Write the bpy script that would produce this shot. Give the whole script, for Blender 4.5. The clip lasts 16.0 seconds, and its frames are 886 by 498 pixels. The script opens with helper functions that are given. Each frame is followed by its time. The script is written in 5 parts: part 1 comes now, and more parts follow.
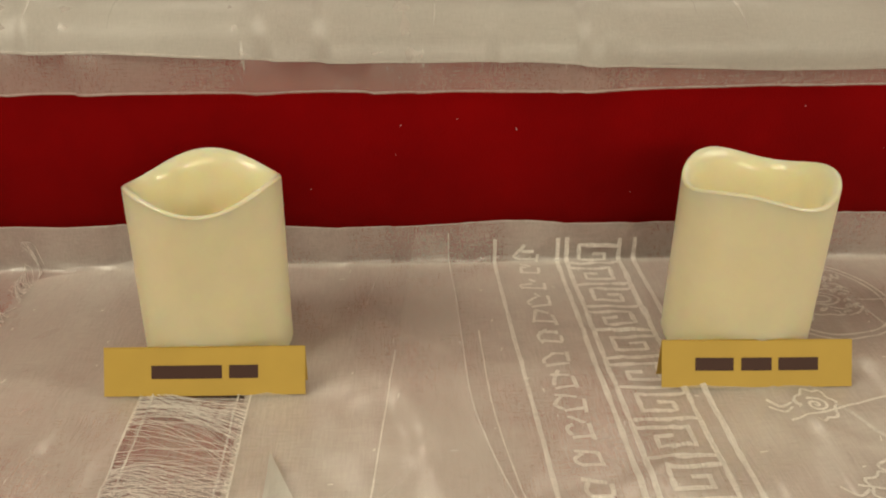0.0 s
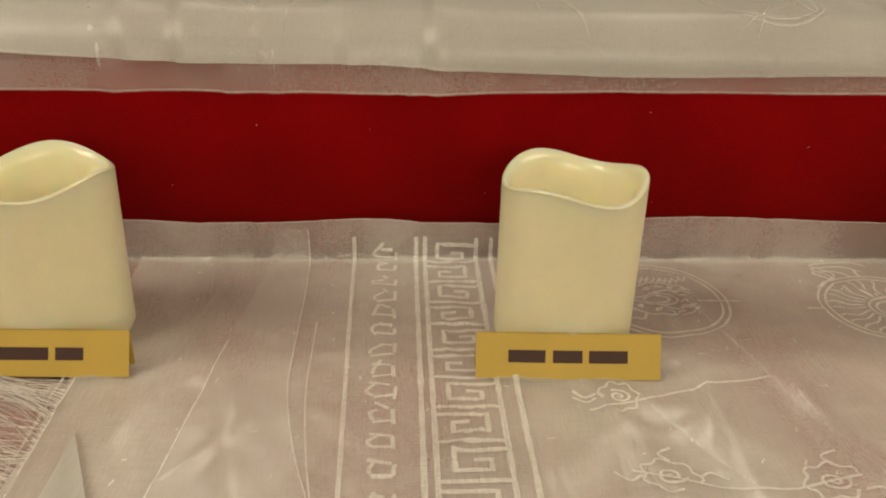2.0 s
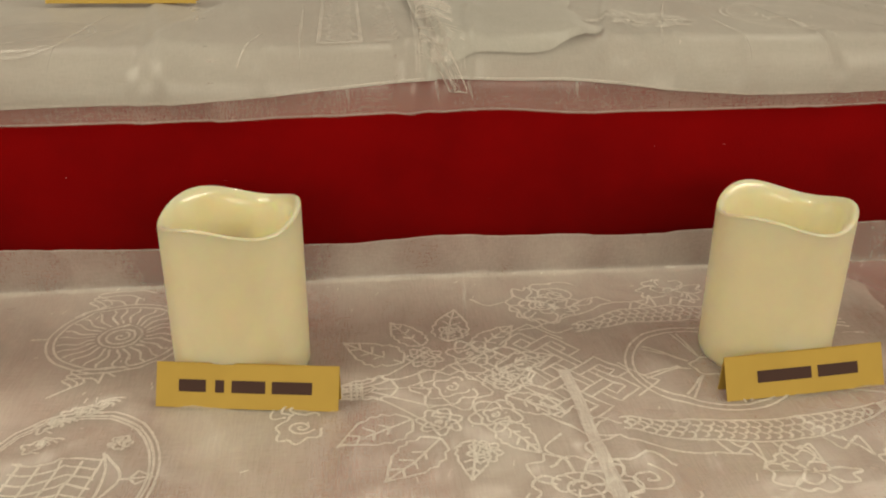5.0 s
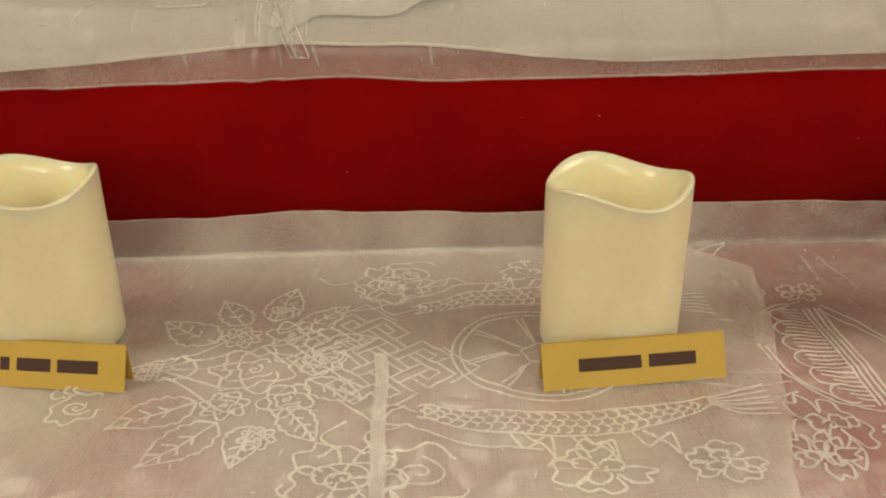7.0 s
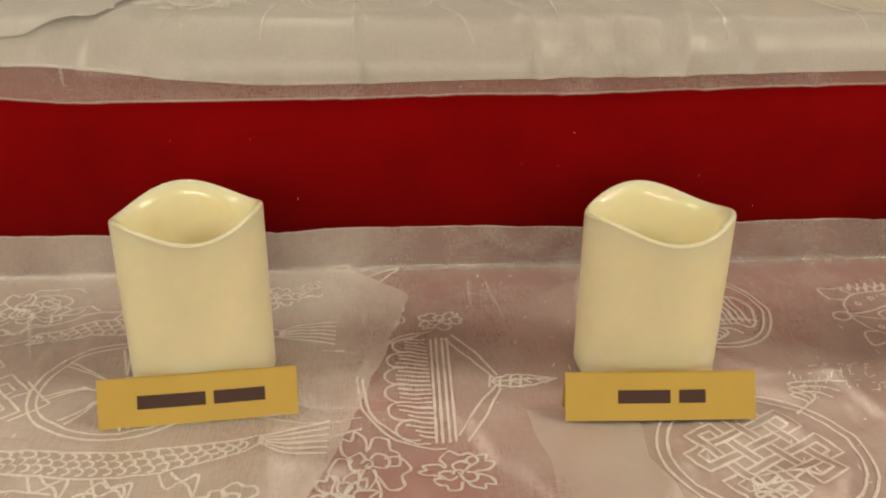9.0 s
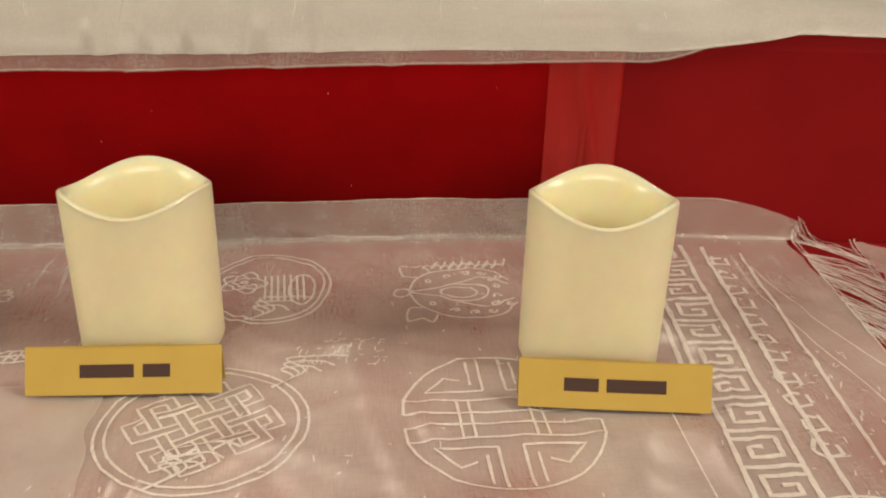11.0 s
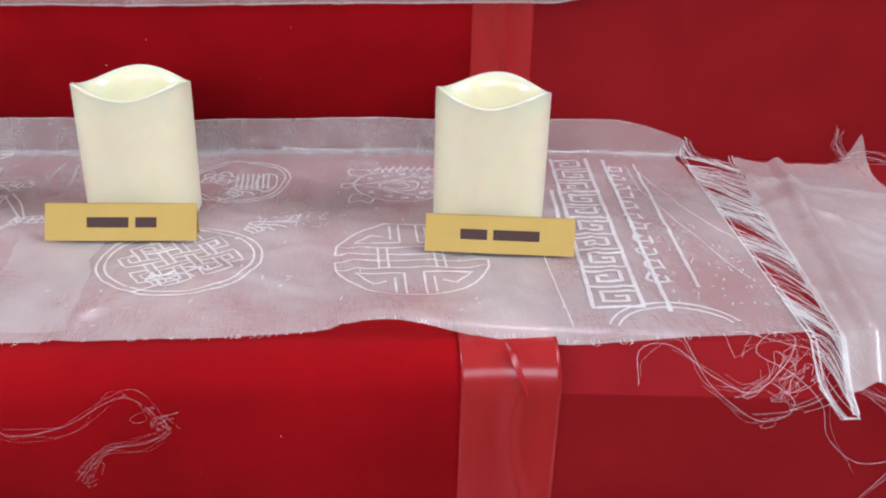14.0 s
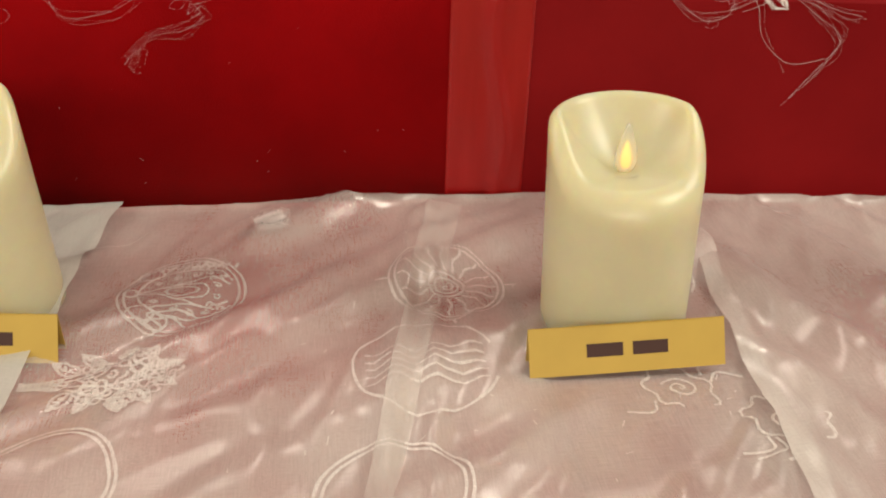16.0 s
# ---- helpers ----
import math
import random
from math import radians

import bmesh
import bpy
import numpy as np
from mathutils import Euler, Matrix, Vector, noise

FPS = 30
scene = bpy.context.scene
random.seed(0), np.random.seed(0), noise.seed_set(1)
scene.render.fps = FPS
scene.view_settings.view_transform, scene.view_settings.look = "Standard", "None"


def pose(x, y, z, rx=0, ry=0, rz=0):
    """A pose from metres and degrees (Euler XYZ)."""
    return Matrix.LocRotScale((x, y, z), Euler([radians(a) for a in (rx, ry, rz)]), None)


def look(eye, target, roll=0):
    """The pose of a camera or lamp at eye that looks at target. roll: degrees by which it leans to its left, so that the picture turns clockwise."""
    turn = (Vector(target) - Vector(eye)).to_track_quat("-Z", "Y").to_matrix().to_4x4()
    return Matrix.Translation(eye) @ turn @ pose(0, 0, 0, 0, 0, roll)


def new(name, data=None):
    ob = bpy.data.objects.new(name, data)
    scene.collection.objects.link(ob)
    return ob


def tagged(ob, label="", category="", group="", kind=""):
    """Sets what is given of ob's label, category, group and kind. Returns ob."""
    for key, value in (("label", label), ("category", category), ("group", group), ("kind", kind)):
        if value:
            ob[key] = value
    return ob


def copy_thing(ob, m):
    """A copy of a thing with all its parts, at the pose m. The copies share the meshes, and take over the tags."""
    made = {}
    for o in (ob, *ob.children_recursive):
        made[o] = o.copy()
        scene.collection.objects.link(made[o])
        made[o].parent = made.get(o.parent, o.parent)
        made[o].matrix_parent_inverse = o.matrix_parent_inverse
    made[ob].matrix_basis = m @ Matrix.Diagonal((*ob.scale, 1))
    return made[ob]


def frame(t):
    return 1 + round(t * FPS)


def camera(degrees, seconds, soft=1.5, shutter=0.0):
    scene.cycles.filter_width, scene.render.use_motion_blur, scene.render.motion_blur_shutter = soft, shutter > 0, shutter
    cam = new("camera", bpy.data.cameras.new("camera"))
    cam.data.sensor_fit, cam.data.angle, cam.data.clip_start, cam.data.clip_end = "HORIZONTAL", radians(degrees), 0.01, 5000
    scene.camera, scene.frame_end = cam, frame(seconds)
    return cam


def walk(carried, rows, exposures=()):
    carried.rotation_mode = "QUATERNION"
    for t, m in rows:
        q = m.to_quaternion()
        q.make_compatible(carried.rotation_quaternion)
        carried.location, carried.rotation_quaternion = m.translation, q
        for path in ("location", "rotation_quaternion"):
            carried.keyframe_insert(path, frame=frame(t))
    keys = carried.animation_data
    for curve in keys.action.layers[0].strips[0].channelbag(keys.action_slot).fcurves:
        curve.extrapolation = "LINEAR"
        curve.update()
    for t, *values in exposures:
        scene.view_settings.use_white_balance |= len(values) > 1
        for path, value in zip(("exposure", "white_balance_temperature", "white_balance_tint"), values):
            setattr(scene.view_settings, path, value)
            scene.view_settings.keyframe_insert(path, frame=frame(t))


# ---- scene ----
cam = camera(53.8, 16.0, 2.0)
PATH = [
    (0, (0.045, -0.008, 0.26), (0.158, 1.782, -0.626), 0.7),
    (0.5, (0.067, -0.016, 0.257), (0.184, 1.779, -0.618), 0.8),
    (1, (0.083, -0.019, 0.258), (0.195, 1.779, -0.611), 1.0),
    (1.5, (0.093, -0.026, 0.264), (0.2, 1.776, -0.596), 1.6),
    (2, (0.139, -0.034, 0.258), (0.242, 1.773, -0.593), 1.6),
    (2.5, (0.231, -0.037, 0.266), (0.323, 1.766, -0.595), 0.6),
    (3, (0.329, -0.039, 0.263), (0.442, 1.772, -0.579), 0.6),
    (3.5, (0.377, -0.038, 0.253), (0.505, 1.782, -0.567), 0.3),
    (4, (0.436, -0.044, 0.261), (0.584, 1.766, -0.578), 0.4),
    (4.5, (0.511, -0.051, 0.263), (0.679, 1.755, -0.579), 0.2),
    (5, (0.591, -0.065, 0.269), (0.792, 1.757, -0.533), 0.4),
    (5.2, (0.61, -0.07, 0.274), (0.837, 1.738, -0.549), 1.4),
    (7.3, (0.749, -0.046, 0.248), (0.81, 1.772, -0.581), -0.7),
    (7.5, (0.766, -0.049, 0.252), (0.844, 1.768, -0.581), -0.3),
    (8, (0.82, -0.056, 0.259), (0.93, 1.764, -0.564), 0.4),
    (8.5, (0.877, -0.055, 0.265), (0.996, 1.759, -0.569), 0.3),
    (9, (0.93, -0.042, 0.258), (1.073, 1.776, -0.564), 0.5),
    (9.5, (1.013, -0.05, 0.251), (1.189, 1.755, -0.591), 0.6),
    (10, (1.096, -0.055, 0.252), (1.3, 1.747, -0.59), 0.9),
    (10.2, (1.12, -0.063, 0.253), (1.337, 1.74, -0.586), 1.3),
    (12.3, (1.211, -0.075, 0.254), (1.439, 1.728, -0.581), 1.7),
    (12.5, (1.216, -0.084, 0.252), (1.44, 1.721, -0.582), 1.6),
    (13, (1.231, -0.122, 0.259), (1.44, 1.686, -0.569), 1.4),
    (13.5, (1.231, -0.176, 0.251), (1.438, 1.635, -0.574), 1.5),
    (14, (1.216, -0.224, 0.233), (1.425, 1.589, -0.586), 1.6),
    (14.5, (1.202, -0.266, 0.203), (1.419, 1.533, -0.644), 1.5),
    (15, (1.201, -0.303, 0.171), (1.431, 1.472, -0.721), 1.6),
    (15.5, (1.199, -0.345, 0.137), (1.444, 1.401, -0.807), 1.8),
    (16, (1.196, -0.38, 0.102), (1.439, 1.346, -0.879), 1.9),
]
EXPOSURES = [
    (0.0, -0.40, 6500, 8), (2.5, -0.42, 6500, 8), (5.0, -0.38, 6500, 8), (7.5, -0.26, 6500, 9), (9.0, -0.24, 6480, 11), (10.0, -0.15, 6450, 12), (12.5, 0.0, 6250, 12), (13.1, 0.08, 6100, 13),
    (13.5, 0.27, 4800, 16), (14.5, 0.37, 4600, 18), (15.3, 0.34, 4550, 20), (15.5, 0.14, 5000, 18), (15.75, 0.12, 5900, 14), (16.0, 0.10, 6000, 12),
]
walk(cam, [(t, look(eye, target, roll)) for t, eye, target, roll in PATH], EXPOSURES)

# ---- world and lamps ----
world = bpy.data.worlds.new("world")
scene.world = world
world.use_nodes = True
wbg = world.node_tree.nodes["Background"]
wbg.inputs[0].default_value = (1.0, 0.93, 0.84, 1)
wbg.inputs[1].default_value = 0.15


def area_lamp(name, eye, target, w, h, power, colour):
    data = bpy.data.lights.new(name, "AREA")
    data.shape, data.size, data.size_y, data.energy, data.color = "RECTANGLE", w, h, power, colour
    ob = new(name, data)
    ob.matrix_world = look(eye, target)
    return ob


WARM = (1.0, 0.89, 0.68)
area_lamp("ceiling_lamp_left", (-1.35, -0.25, 1.70), (0.5, 0.35, 0.05), 1.3, 0.8, 39, WARM)
area_lamp("ceiling_lamp_right", (2.95, -0.25, 1.70), (0.8, 0.35, 0.05), 1.3, 0.8, 42, WARM)
# Added fill that lifts the step fronts; no lamp is known there.
area_lamp("front_fill", (0.8, -2.4, 1.05), (0.8, 0.35, -0.05), 2.2, 0.7, 40, WARM)


for nth, (lx, ly) in enumerate(((-0.3, 1.75), (0.8, 1.75), (1.9, 1.75))):
    area_lamp("downlight_%s" % "abc"[nth], (lx, ly, 1.62), (lx, ly - 1.4, 0.0), 0.10, 0.10, 4.0, WARM)


# ---- materials ----
def nodes_of(name):
    m = bpy.data.materials.new(name)
    m.use_nodes = True
    nt = m.node_tree
    bsdf = nt.nodes["Principled BSDF"]
    return m, nt, bsdf


def link(nt, a, b):
    nt.links.new(a, b)


def add(nt, kind, **kw):
    n = nt.nodes.new(kind)
    for k, v in kw.items():
        n.inputs[k].default_value = v
    return n


def coords(nt, scale=(1, 1, 1), source="Object"):
    tc = nt.nodes.new("ShaderNodeTexCoord")
    mp = nt.nodes.new("ShaderNodeMapping")
    mp.inputs["Scale"].default_value = scale
    link(nt, tc.outputs[source], mp.inputs["Vector"])
    return mp.outputs["Vector"]


def ramp(nt, fac, stops):
    r = nt.nodes.new("ShaderNodeValToRGB")
    e = r.color_ramp.elements
    for i, (p, c) in enumerate(stops):
        el = e[i] if i < 2 else e.new(p)
        el.position, el.color = p, (*c, 1) if len(c) == 3 else c
    link(nt, fac, r.inputs["Fac"])
    return r


def bump(nt, bsdf, height, strength, distance):
    b = add(nt, "ShaderNodeBump", Strength=strength, Distance=distance)
    link(nt, height, b.inputs["Height"])
    link(nt, b.outputs["Normal"], bsdf.inputs["Normal"])
    return b


def noise_tex(nt, vec, scale, detail=4, rough=0.55):
    n = add(nt, "ShaderNodeTexNoise", Scale=scale, Detail=detail, Roughness=rough)
    link(nt, vec, n.inputs["Vector"])
    return n


def mat_silk(name, base, cover_low, cover_high, rough=0.42, gloss=0.008, patchy=1.0):
    """Thin woven silk: warp and weft streaks, partly see-through."""
    m, nt, b = nodes_of(name)
    v = coords(nt)
    warp = noise_tex(nt, coords(nt, (90, 2600, 2600)), 1.0, 2)
    weft = noise_tex(nt, coords(nt, (2600, 90, 300)), 1.0, 2)
    big = noise_tex(nt, v, 9.0, 3)
    mixw = nt.nodes.new("ShaderNodeMath")
    mixw.operation = "ADD"
    link(nt, warp.outputs["Fac"], mixw.inputs[0])
    link(nt, weft.outputs["Fac"], mixw.inputs[1])
    tint = ramp(nt, big.outputs["Fac"], [(0.3, [c * 0.9 for c in base]), (0.7, base)])
    link(nt, tint.outputs["Color"], b.inputs["Base Color"])
    b.inputs["Roughness"].default_value = rough
    b.inputs["Sheen Weight"].default_value = 0.35
    b.inputs["Sheen Roughness"].default_value = 0.4
    b.inputs["Anisotropic"].default_value = 0.5
    bump(nt, b, mixw.outputs[0], 0.12, 0.0004)
    cover = nt.nodes.new("ShaderNodeMapRange")
    cover.inputs["From Min"].default_value, cover.inputs["From Max"].default_value = 0.75, 1.25
    cover.inputs["To Min"].default_value, cover.inputs["To Max"].default_value = cover_low, cover_high
    link(nt, mixw.outputs[0], cover.inputs["Value"])
    patch = noise_tex(nt, coords(nt, (8, 5, 5)), 1.0, 3, 0.6)
    uneven = nt.nodes.new("ShaderNodeMapRange")
    uneven.inputs["From Min"].default_value, uneven.inputs["From Max"].default_value = 0.36, 0.68
    uneven.inputs["To Min"].default_value, uneven.inputs["To Max"].default_value = -0.07 * patchy, 0.15 * patchy
    link(nt, patch.outputs["Fac"], uneven.inputs["Value"])
    whole = nt.nodes.new("ShaderNodeMath")
    whole.operation = "ADD"
    link(nt, cover.outputs[0], whole.inputs[0])
    link(nt, uneven.outputs[0], whole.inputs[1])
    clear = nt.nodes.new("ShaderNodeBsdfTransparent")
    mix = nt.nodes.new("ShaderNodeMixShader")
    link(nt, whole.outputs[0], mix.inputs[0])
    link(nt, clear.outputs[0], mix.inputs[1])
    link(nt, b.outputs[0], mix.inputs[2])
    shine = add(nt, "ShaderNodeBsdfAnisotropic", Roughness=max(0.2, rough - 0.06))
    shine.inputs["Color"].default_value = (gloss, gloss, gloss, 1)
    link(nt, nt.nodes["Bump"].outputs["Normal"], shine.inputs["Normal"])
    both = nt.nodes.new("ShaderNodeAddShader")
    link(nt, mix.outputs[0], both.inputs[0])
    link(nt, shine.outputs[0], both.inputs[1])
    link(nt, both.outputs[0], nt.nodes["Material Output"].inputs["Surface"])
    return m


def mat_felt(name, dark, light, rough=0.9, fine=900, depth=0.0006, sheen=0.25):
    m, nt, b = nodes_of(name)
    v = coords(nt)
    n1, n2 = noise_tex(nt, v, 14, 5), noise_tex(nt, v, fine, 3)
    r = ramp(nt, n1.outputs["Fac"], [(0.35, dark), (0.7, light)])
    link(nt, r.outputs["Color"], b.inputs["Base Color"])
    b.inputs["Roughness"].default_value = rough
    b.inputs["Sheen Weight"].default_value = sheen
    b.inputs["Sheen Tint"].default_value = (1, 0.25, 0.2, 1)
    b.inputs["Specular IOR Level"].default_value = 0.06
    bump(nt, b, n2.outputs["Fac"], 0.5, depth)
    return m


def mat_foam(name):
    m, nt, b = nodes_of(name)
    v = coords(nt)
    n1 = noise_tex(nt, v, 10, 4)
    pores = noise_tex(nt, v, 260, 4, 0.7)
    r = ramp(nt, n1.outputs["Fac"], [(0.3, (0.185, 0.004, 0.005)), (0.75, (0.24, 0.0065, 0.0075))])
    link(nt, r.outputs["Color"], b.inputs["Base Color"])
    b.inputs["Roughness"].default_value = 0.7
    b.inputs["Specular IOR Level"].default_value = 0.08
    bump(nt, b, pores.outputs["Fac"], 0.25, 0.0008)
    return m


def mat_foam_cut(name):
    """The cut upper face of the foam: open pores under the paint, their shade put into the colour."""
    m, nt, b = nodes_of(name)
    v = coords(nt)
    n1 = noise_tex(nt, v, 60, 4)
    pores = noise_tex(nt, v, 210, 5, 0.75)
    r = ramp(nt, n1.outputs["Fac"], [(0.3, (0.26, 0.010, 0.010)), (0.75, (0.34, 0.018, 0.016))])
    link(nt, r.outputs["Color"], b.inputs["Base Color"])
    b.inputs["Roughness"].default_value = 0.5
    b.inputs["Specular IOR Level"].default_value = 0.2
    # Shade inside the pores, painted as a darker red.
    pit_shade = nt.nodes.new("ShaderNodeMixRGB")
    pit_shade.inputs[1].default_value = (0.10, 0.003, 0.004, 1)
    link(nt, r.outputs["Color"], pit_shade.inputs[2])
    hole = ramp(nt, pores.outputs["Fac"], [(0.34, (0, 0, 0)), (0.44, (1, 1, 1))])
    link(nt, hole.outputs["Color"], pit_shade.inputs[0])
    link(nt, pit_shade.outputs[0], b.inputs["Base Color"])
    bump(nt, b, hole.outputs["Color"], 1.0, 0.005)
    return m


def mat_tape(name):
    m, nt, b = nodes_of(name)
    n1 = noise_tex(nt, coords(nt, (90, 90, 12)), 1.0, 3)
    r = ramp(nt, n1.outputs["Fac"], [(0.3, (0.29, 0.008, 0.007)), (0.7, (0.34, 0.012, 0.010))])
    link(nt, r.outputs["Color"], b.inputs["Base Color"])
    b.inputs["Roughness"].default_value = 0.26
    b.inputs["Specular IOR Level"].default_value = 0.4
    bump(nt, b, n1.outputs["Fac"], 0.3, 0.001)
    return m


def mat_wax(name, colour, rough=0.32, radius=0.008, dents=0.05, coat=0.2):
    m, nt, b = nodes_of(name)
    n1 = noise_tex(nt, coords(nt), 55, 4)
    r = ramp(nt, n1.outputs["Fac"], [(0.3, [c * 0.95 for c in colour]), (0.7, colour)])
    link(nt, r.outputs["Color"], b.inputs["Base Color"])
    b.inputs["Roughness"].default_value = rough
    b.inputs["Subsurface Weight"].default_value = 0.7
    b.inputs["Coat Weight"].default_value = coat
    b.inputs["Coat Roughness"].default_value = rough * (0.5 if coat < 0.25 else 0.2)
    b.inputs["Subsurface Radius"].default_value = (1.0, 0.62, 0.28)
    b.inputs["Subsurface Scale"].default_value = radius
    bump(nt, b, noise_tex(nt, coords(nt), 140, 2).outputs["Fac"], dents, 0.0006 if dents < 0.1 else 0.002)
    return m


def mat_paper(name, colour):
    m, nt, b = nodes_of(name)
    n1, n2 = noise_tex(nt, coords(nt), 40, 5), noise_tex(nt, coords(nt), 1500, 2)
    r = ramp(nt, n1.outputs["Fac"], [(0.3, [c * 0.93 for c in colour]), (0.7, colour)])
    link(nt, r.outputs["Color"], b.inputs["Base Color"])
    b.inputs["Roughness"].default_value = 0.65
    bump(nt, b, n2.outputs["Fac"], 0.2, 0.0002)
    return m


def mat_plain(name, colour, rough=0.6, spec=0.5):
    m, nt, b = nodes_of(name)
    n1 = noise_tex(nt, coords(nt), 30, 4)
    r = ramp(nt, n1.outputs["Fac"], [(0.3, [c * 0.92 for c in colour]), (0.7, colour)])
    link(nt, r.outputs["Color"], b.inputs["Base Color"])
    b.inputs["Roughness"].default_value = rough
    b.inputs["Specular IOR Level"].default_value = spec
    return m


SILK = mat_silk("silk_single", (0.80, 0.75, 0.70), 0.31, 0.41, 0.27, 0.038)
SILK_DOUBLE = mat_silk("silk_double", (0.80, 0.76, 0.70), 0.32, 0.42, 0.28, 0.036, 0.7)
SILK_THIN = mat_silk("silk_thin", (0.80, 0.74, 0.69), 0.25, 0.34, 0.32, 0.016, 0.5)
SILK_FAINT = mat_silk("silk_fold", (0.82, 0.78, 0.73), 0.11, 0.19, 0.3, 0.015)
SILK_WHITE = mat_silk("silk_dense", (0.62, 0.61, 0.57), 0.61, 0.71, 0.38, 0.006, 0.35)
SATIN = mat_silk("silk_satin", (0.76, 0.71, 0.67), 0.31, 0.40, 0.28, 0.06)
SATIN_WHITE = mat_silk("silk_satin_white", (0.76, 0.71, 0.67), 0.38, 0.48, 0.27, 0.07)
# Paler silk for the strips that stand in for sheen on folds.
FOLD_HIGHLIGHT = mat_silk("silk_fold_highlight", (0.86, 0.83, 0.79), 0.22, 0.42, 0.3, 0.02)
THREAD_FAINT = mat_silk("silk_thread_faint", (0.88, 0.84, 0.80), 0.30, 0.5, 0.4)
THREAD = mat_silk("silk_thread", (0.90, 0.87, 0.82), 0.40, 0.70, 0.4)
HAIR = mat_plain("loose_thread", (0.88, 0.80, 0.78), 0.35)
THREAD_OPAQUE = mat_plain("silk_floss", (0.85, 0.80, 0.76), 0.28, 0.6)
FELT = mat_felt("red_felt", (0.225, 0.0008, 0.0018), (0.29, 0.0013, 0.0024), sheen=0.05)
FOAM, FOAM_CUT, TAPE = mat_foam("red_foam"), mat_foam_cut("red_foam_cut"), mat_tape("red_tape")
WAX = mat_wax("ivory_wax", (0.76, 0.705, 0.48), 0.36, 0.030, 0.04, 0.05)
WAX_INNER = mat_wax("ivory_wax_gloss", (0.82, 0.75, 0.50), 0.32, 0.03, 0.03, 0.5)
WAX_SOFT = mat_wax("ivory_wax_satin", (0.58, 0.55, 0.35), 0.42, 0.04, 0.05, 0.2)
PAPER = mat_paper("gold_paper", (0.50, 0.335, 0.058))
INK = mat_plain("brown_ink", (0.05, 0.018, 0.012), 0.7)
ROOM = mat_plain("wall_paint", (0.55, 0.5, 0.44), 0.85)
CARPET = mat_felt("floor_carpet", (0.36, 0.31, 0.27), (0.44, 0.39, 0.34), 0.95, 300, 0.003, 0.1)


# ---- helpers for building ----
def part(name, bm, material, parent=None, label="", smooth=True):
    me = bpy.data.meshes.new(name)
    bm.normal_update()
    bm.to_mesh(me)
    bm.free()
    if material:
        me.materials.append(material)
    if smooth:
        me.polygons.foreach_set("use_smooth", [True] * len(me.polygons))
    ob = new(name, me)
    if parent:
        ob.parent = parent
    if label:
        tagged(ob, label)
    return ob


def thing(name, label, category, group="", m=None, kind=""):
    ob = new(name)
    ob.empty_display_size = 0.02
    if m is not None:
        ob.matrix_world = m
    return tagged(ob, label, category, group, kind)


def sheet(fn, us, vs):
    """A quad grid: fn(u, v) gives the place."""
    bm = bmesh.new()
    rows = [[bm.verts.new(fn(u, v)) for v in vs] for u in us]
    for a, b in zip(rows, rows[1:]):
        for i in range(len(vs) - 1):
            bm.faces.new((a[i], b[i], b[i + 1], a[i + 1]))
    return bm


def span(a, b, step):
    n = max(2, int(math.ceil(abs(b - a) / step)) + 1)
    return [a + (b - a) * i / (n - 1) for i in range(n)]


def box(bm, x0, x1, y0, y1, z0, z1):
    vs = [bm.verts.new((x, y, z)) for x in (x0, x1) for y in (y0, y1) for z in (z0, z1)]
    for f in ((0, 1, 3, 2), (4, 6, 7, 5), (0, 4, 5, 1), (2, 3, 7, 6), (0, 2, 6, 4), (1, 5, 7, 3)):
        bm.faces.new([vs[i] for i in f])


def tube(bm, pts, r, sides=4):
    """A thin tube along pts."""
    rings = []
    pts = [Vector(p) for p in pts]
    for i, p in enumerate(pts):
        d = (pts[min(i + 1, len(pts) - 1)] - pts[max(i - 1, 0)])
        d = d.normalized() if d.length > 1e-9 else Vector((1, 0, 0))
        a = d.orthogonal().normalized()
        b = d.cross(a)
        rings.append([bm.verts.new(p + r * (math.cos(2 * math.pi * k / sides) * a + math.sin(2 * math.pi * k / sides) * b)) for k in range(sides)])
    for q, s in zip(rings, rings[1:]):
        for k in range(sides):
            bm.faces.new((q[k], q[(k + 1) % sides], s[(k + 1) % sides], s[k]))


def wob(x, y, seed=0.0):
    return noise.noise(Vector((x, y, seed)))


def mid(pts, n=6):
    """A smooth line through pts."""
    out = []
    P = [Vector((*p, 0)) if len(p) == 2 else Vector(p) for p in pts]
    P = [2 * P[0] - P[1], *P, 2 * P[-1] - P[-2]]
    for i in range(1, len(P) - 2):
        a, b, c, d = P[i - 1:i + 3]
        for k in range(n):
            t = k / n
            out.append(0.5 * ((2 * b) + (c - a) * t + (2 * a - 5 * b + 4 * c - d) * t * t + (3 * b - a - 3 * c + d) * t ** 3))
    out.append(P[-2])
    return out


# ---- the stepped stand ----
TOP1, TOP0, TOP2 = -0.003, -0.165, 0.158
FRONT1, FRONT2, FRONT0 = 0.161, 0.500, -0.20
BEVEL = 0.022
TAPE_X0, TAPE_X1 = 1.272, 1.325
YAW_RIGHT = -0.105


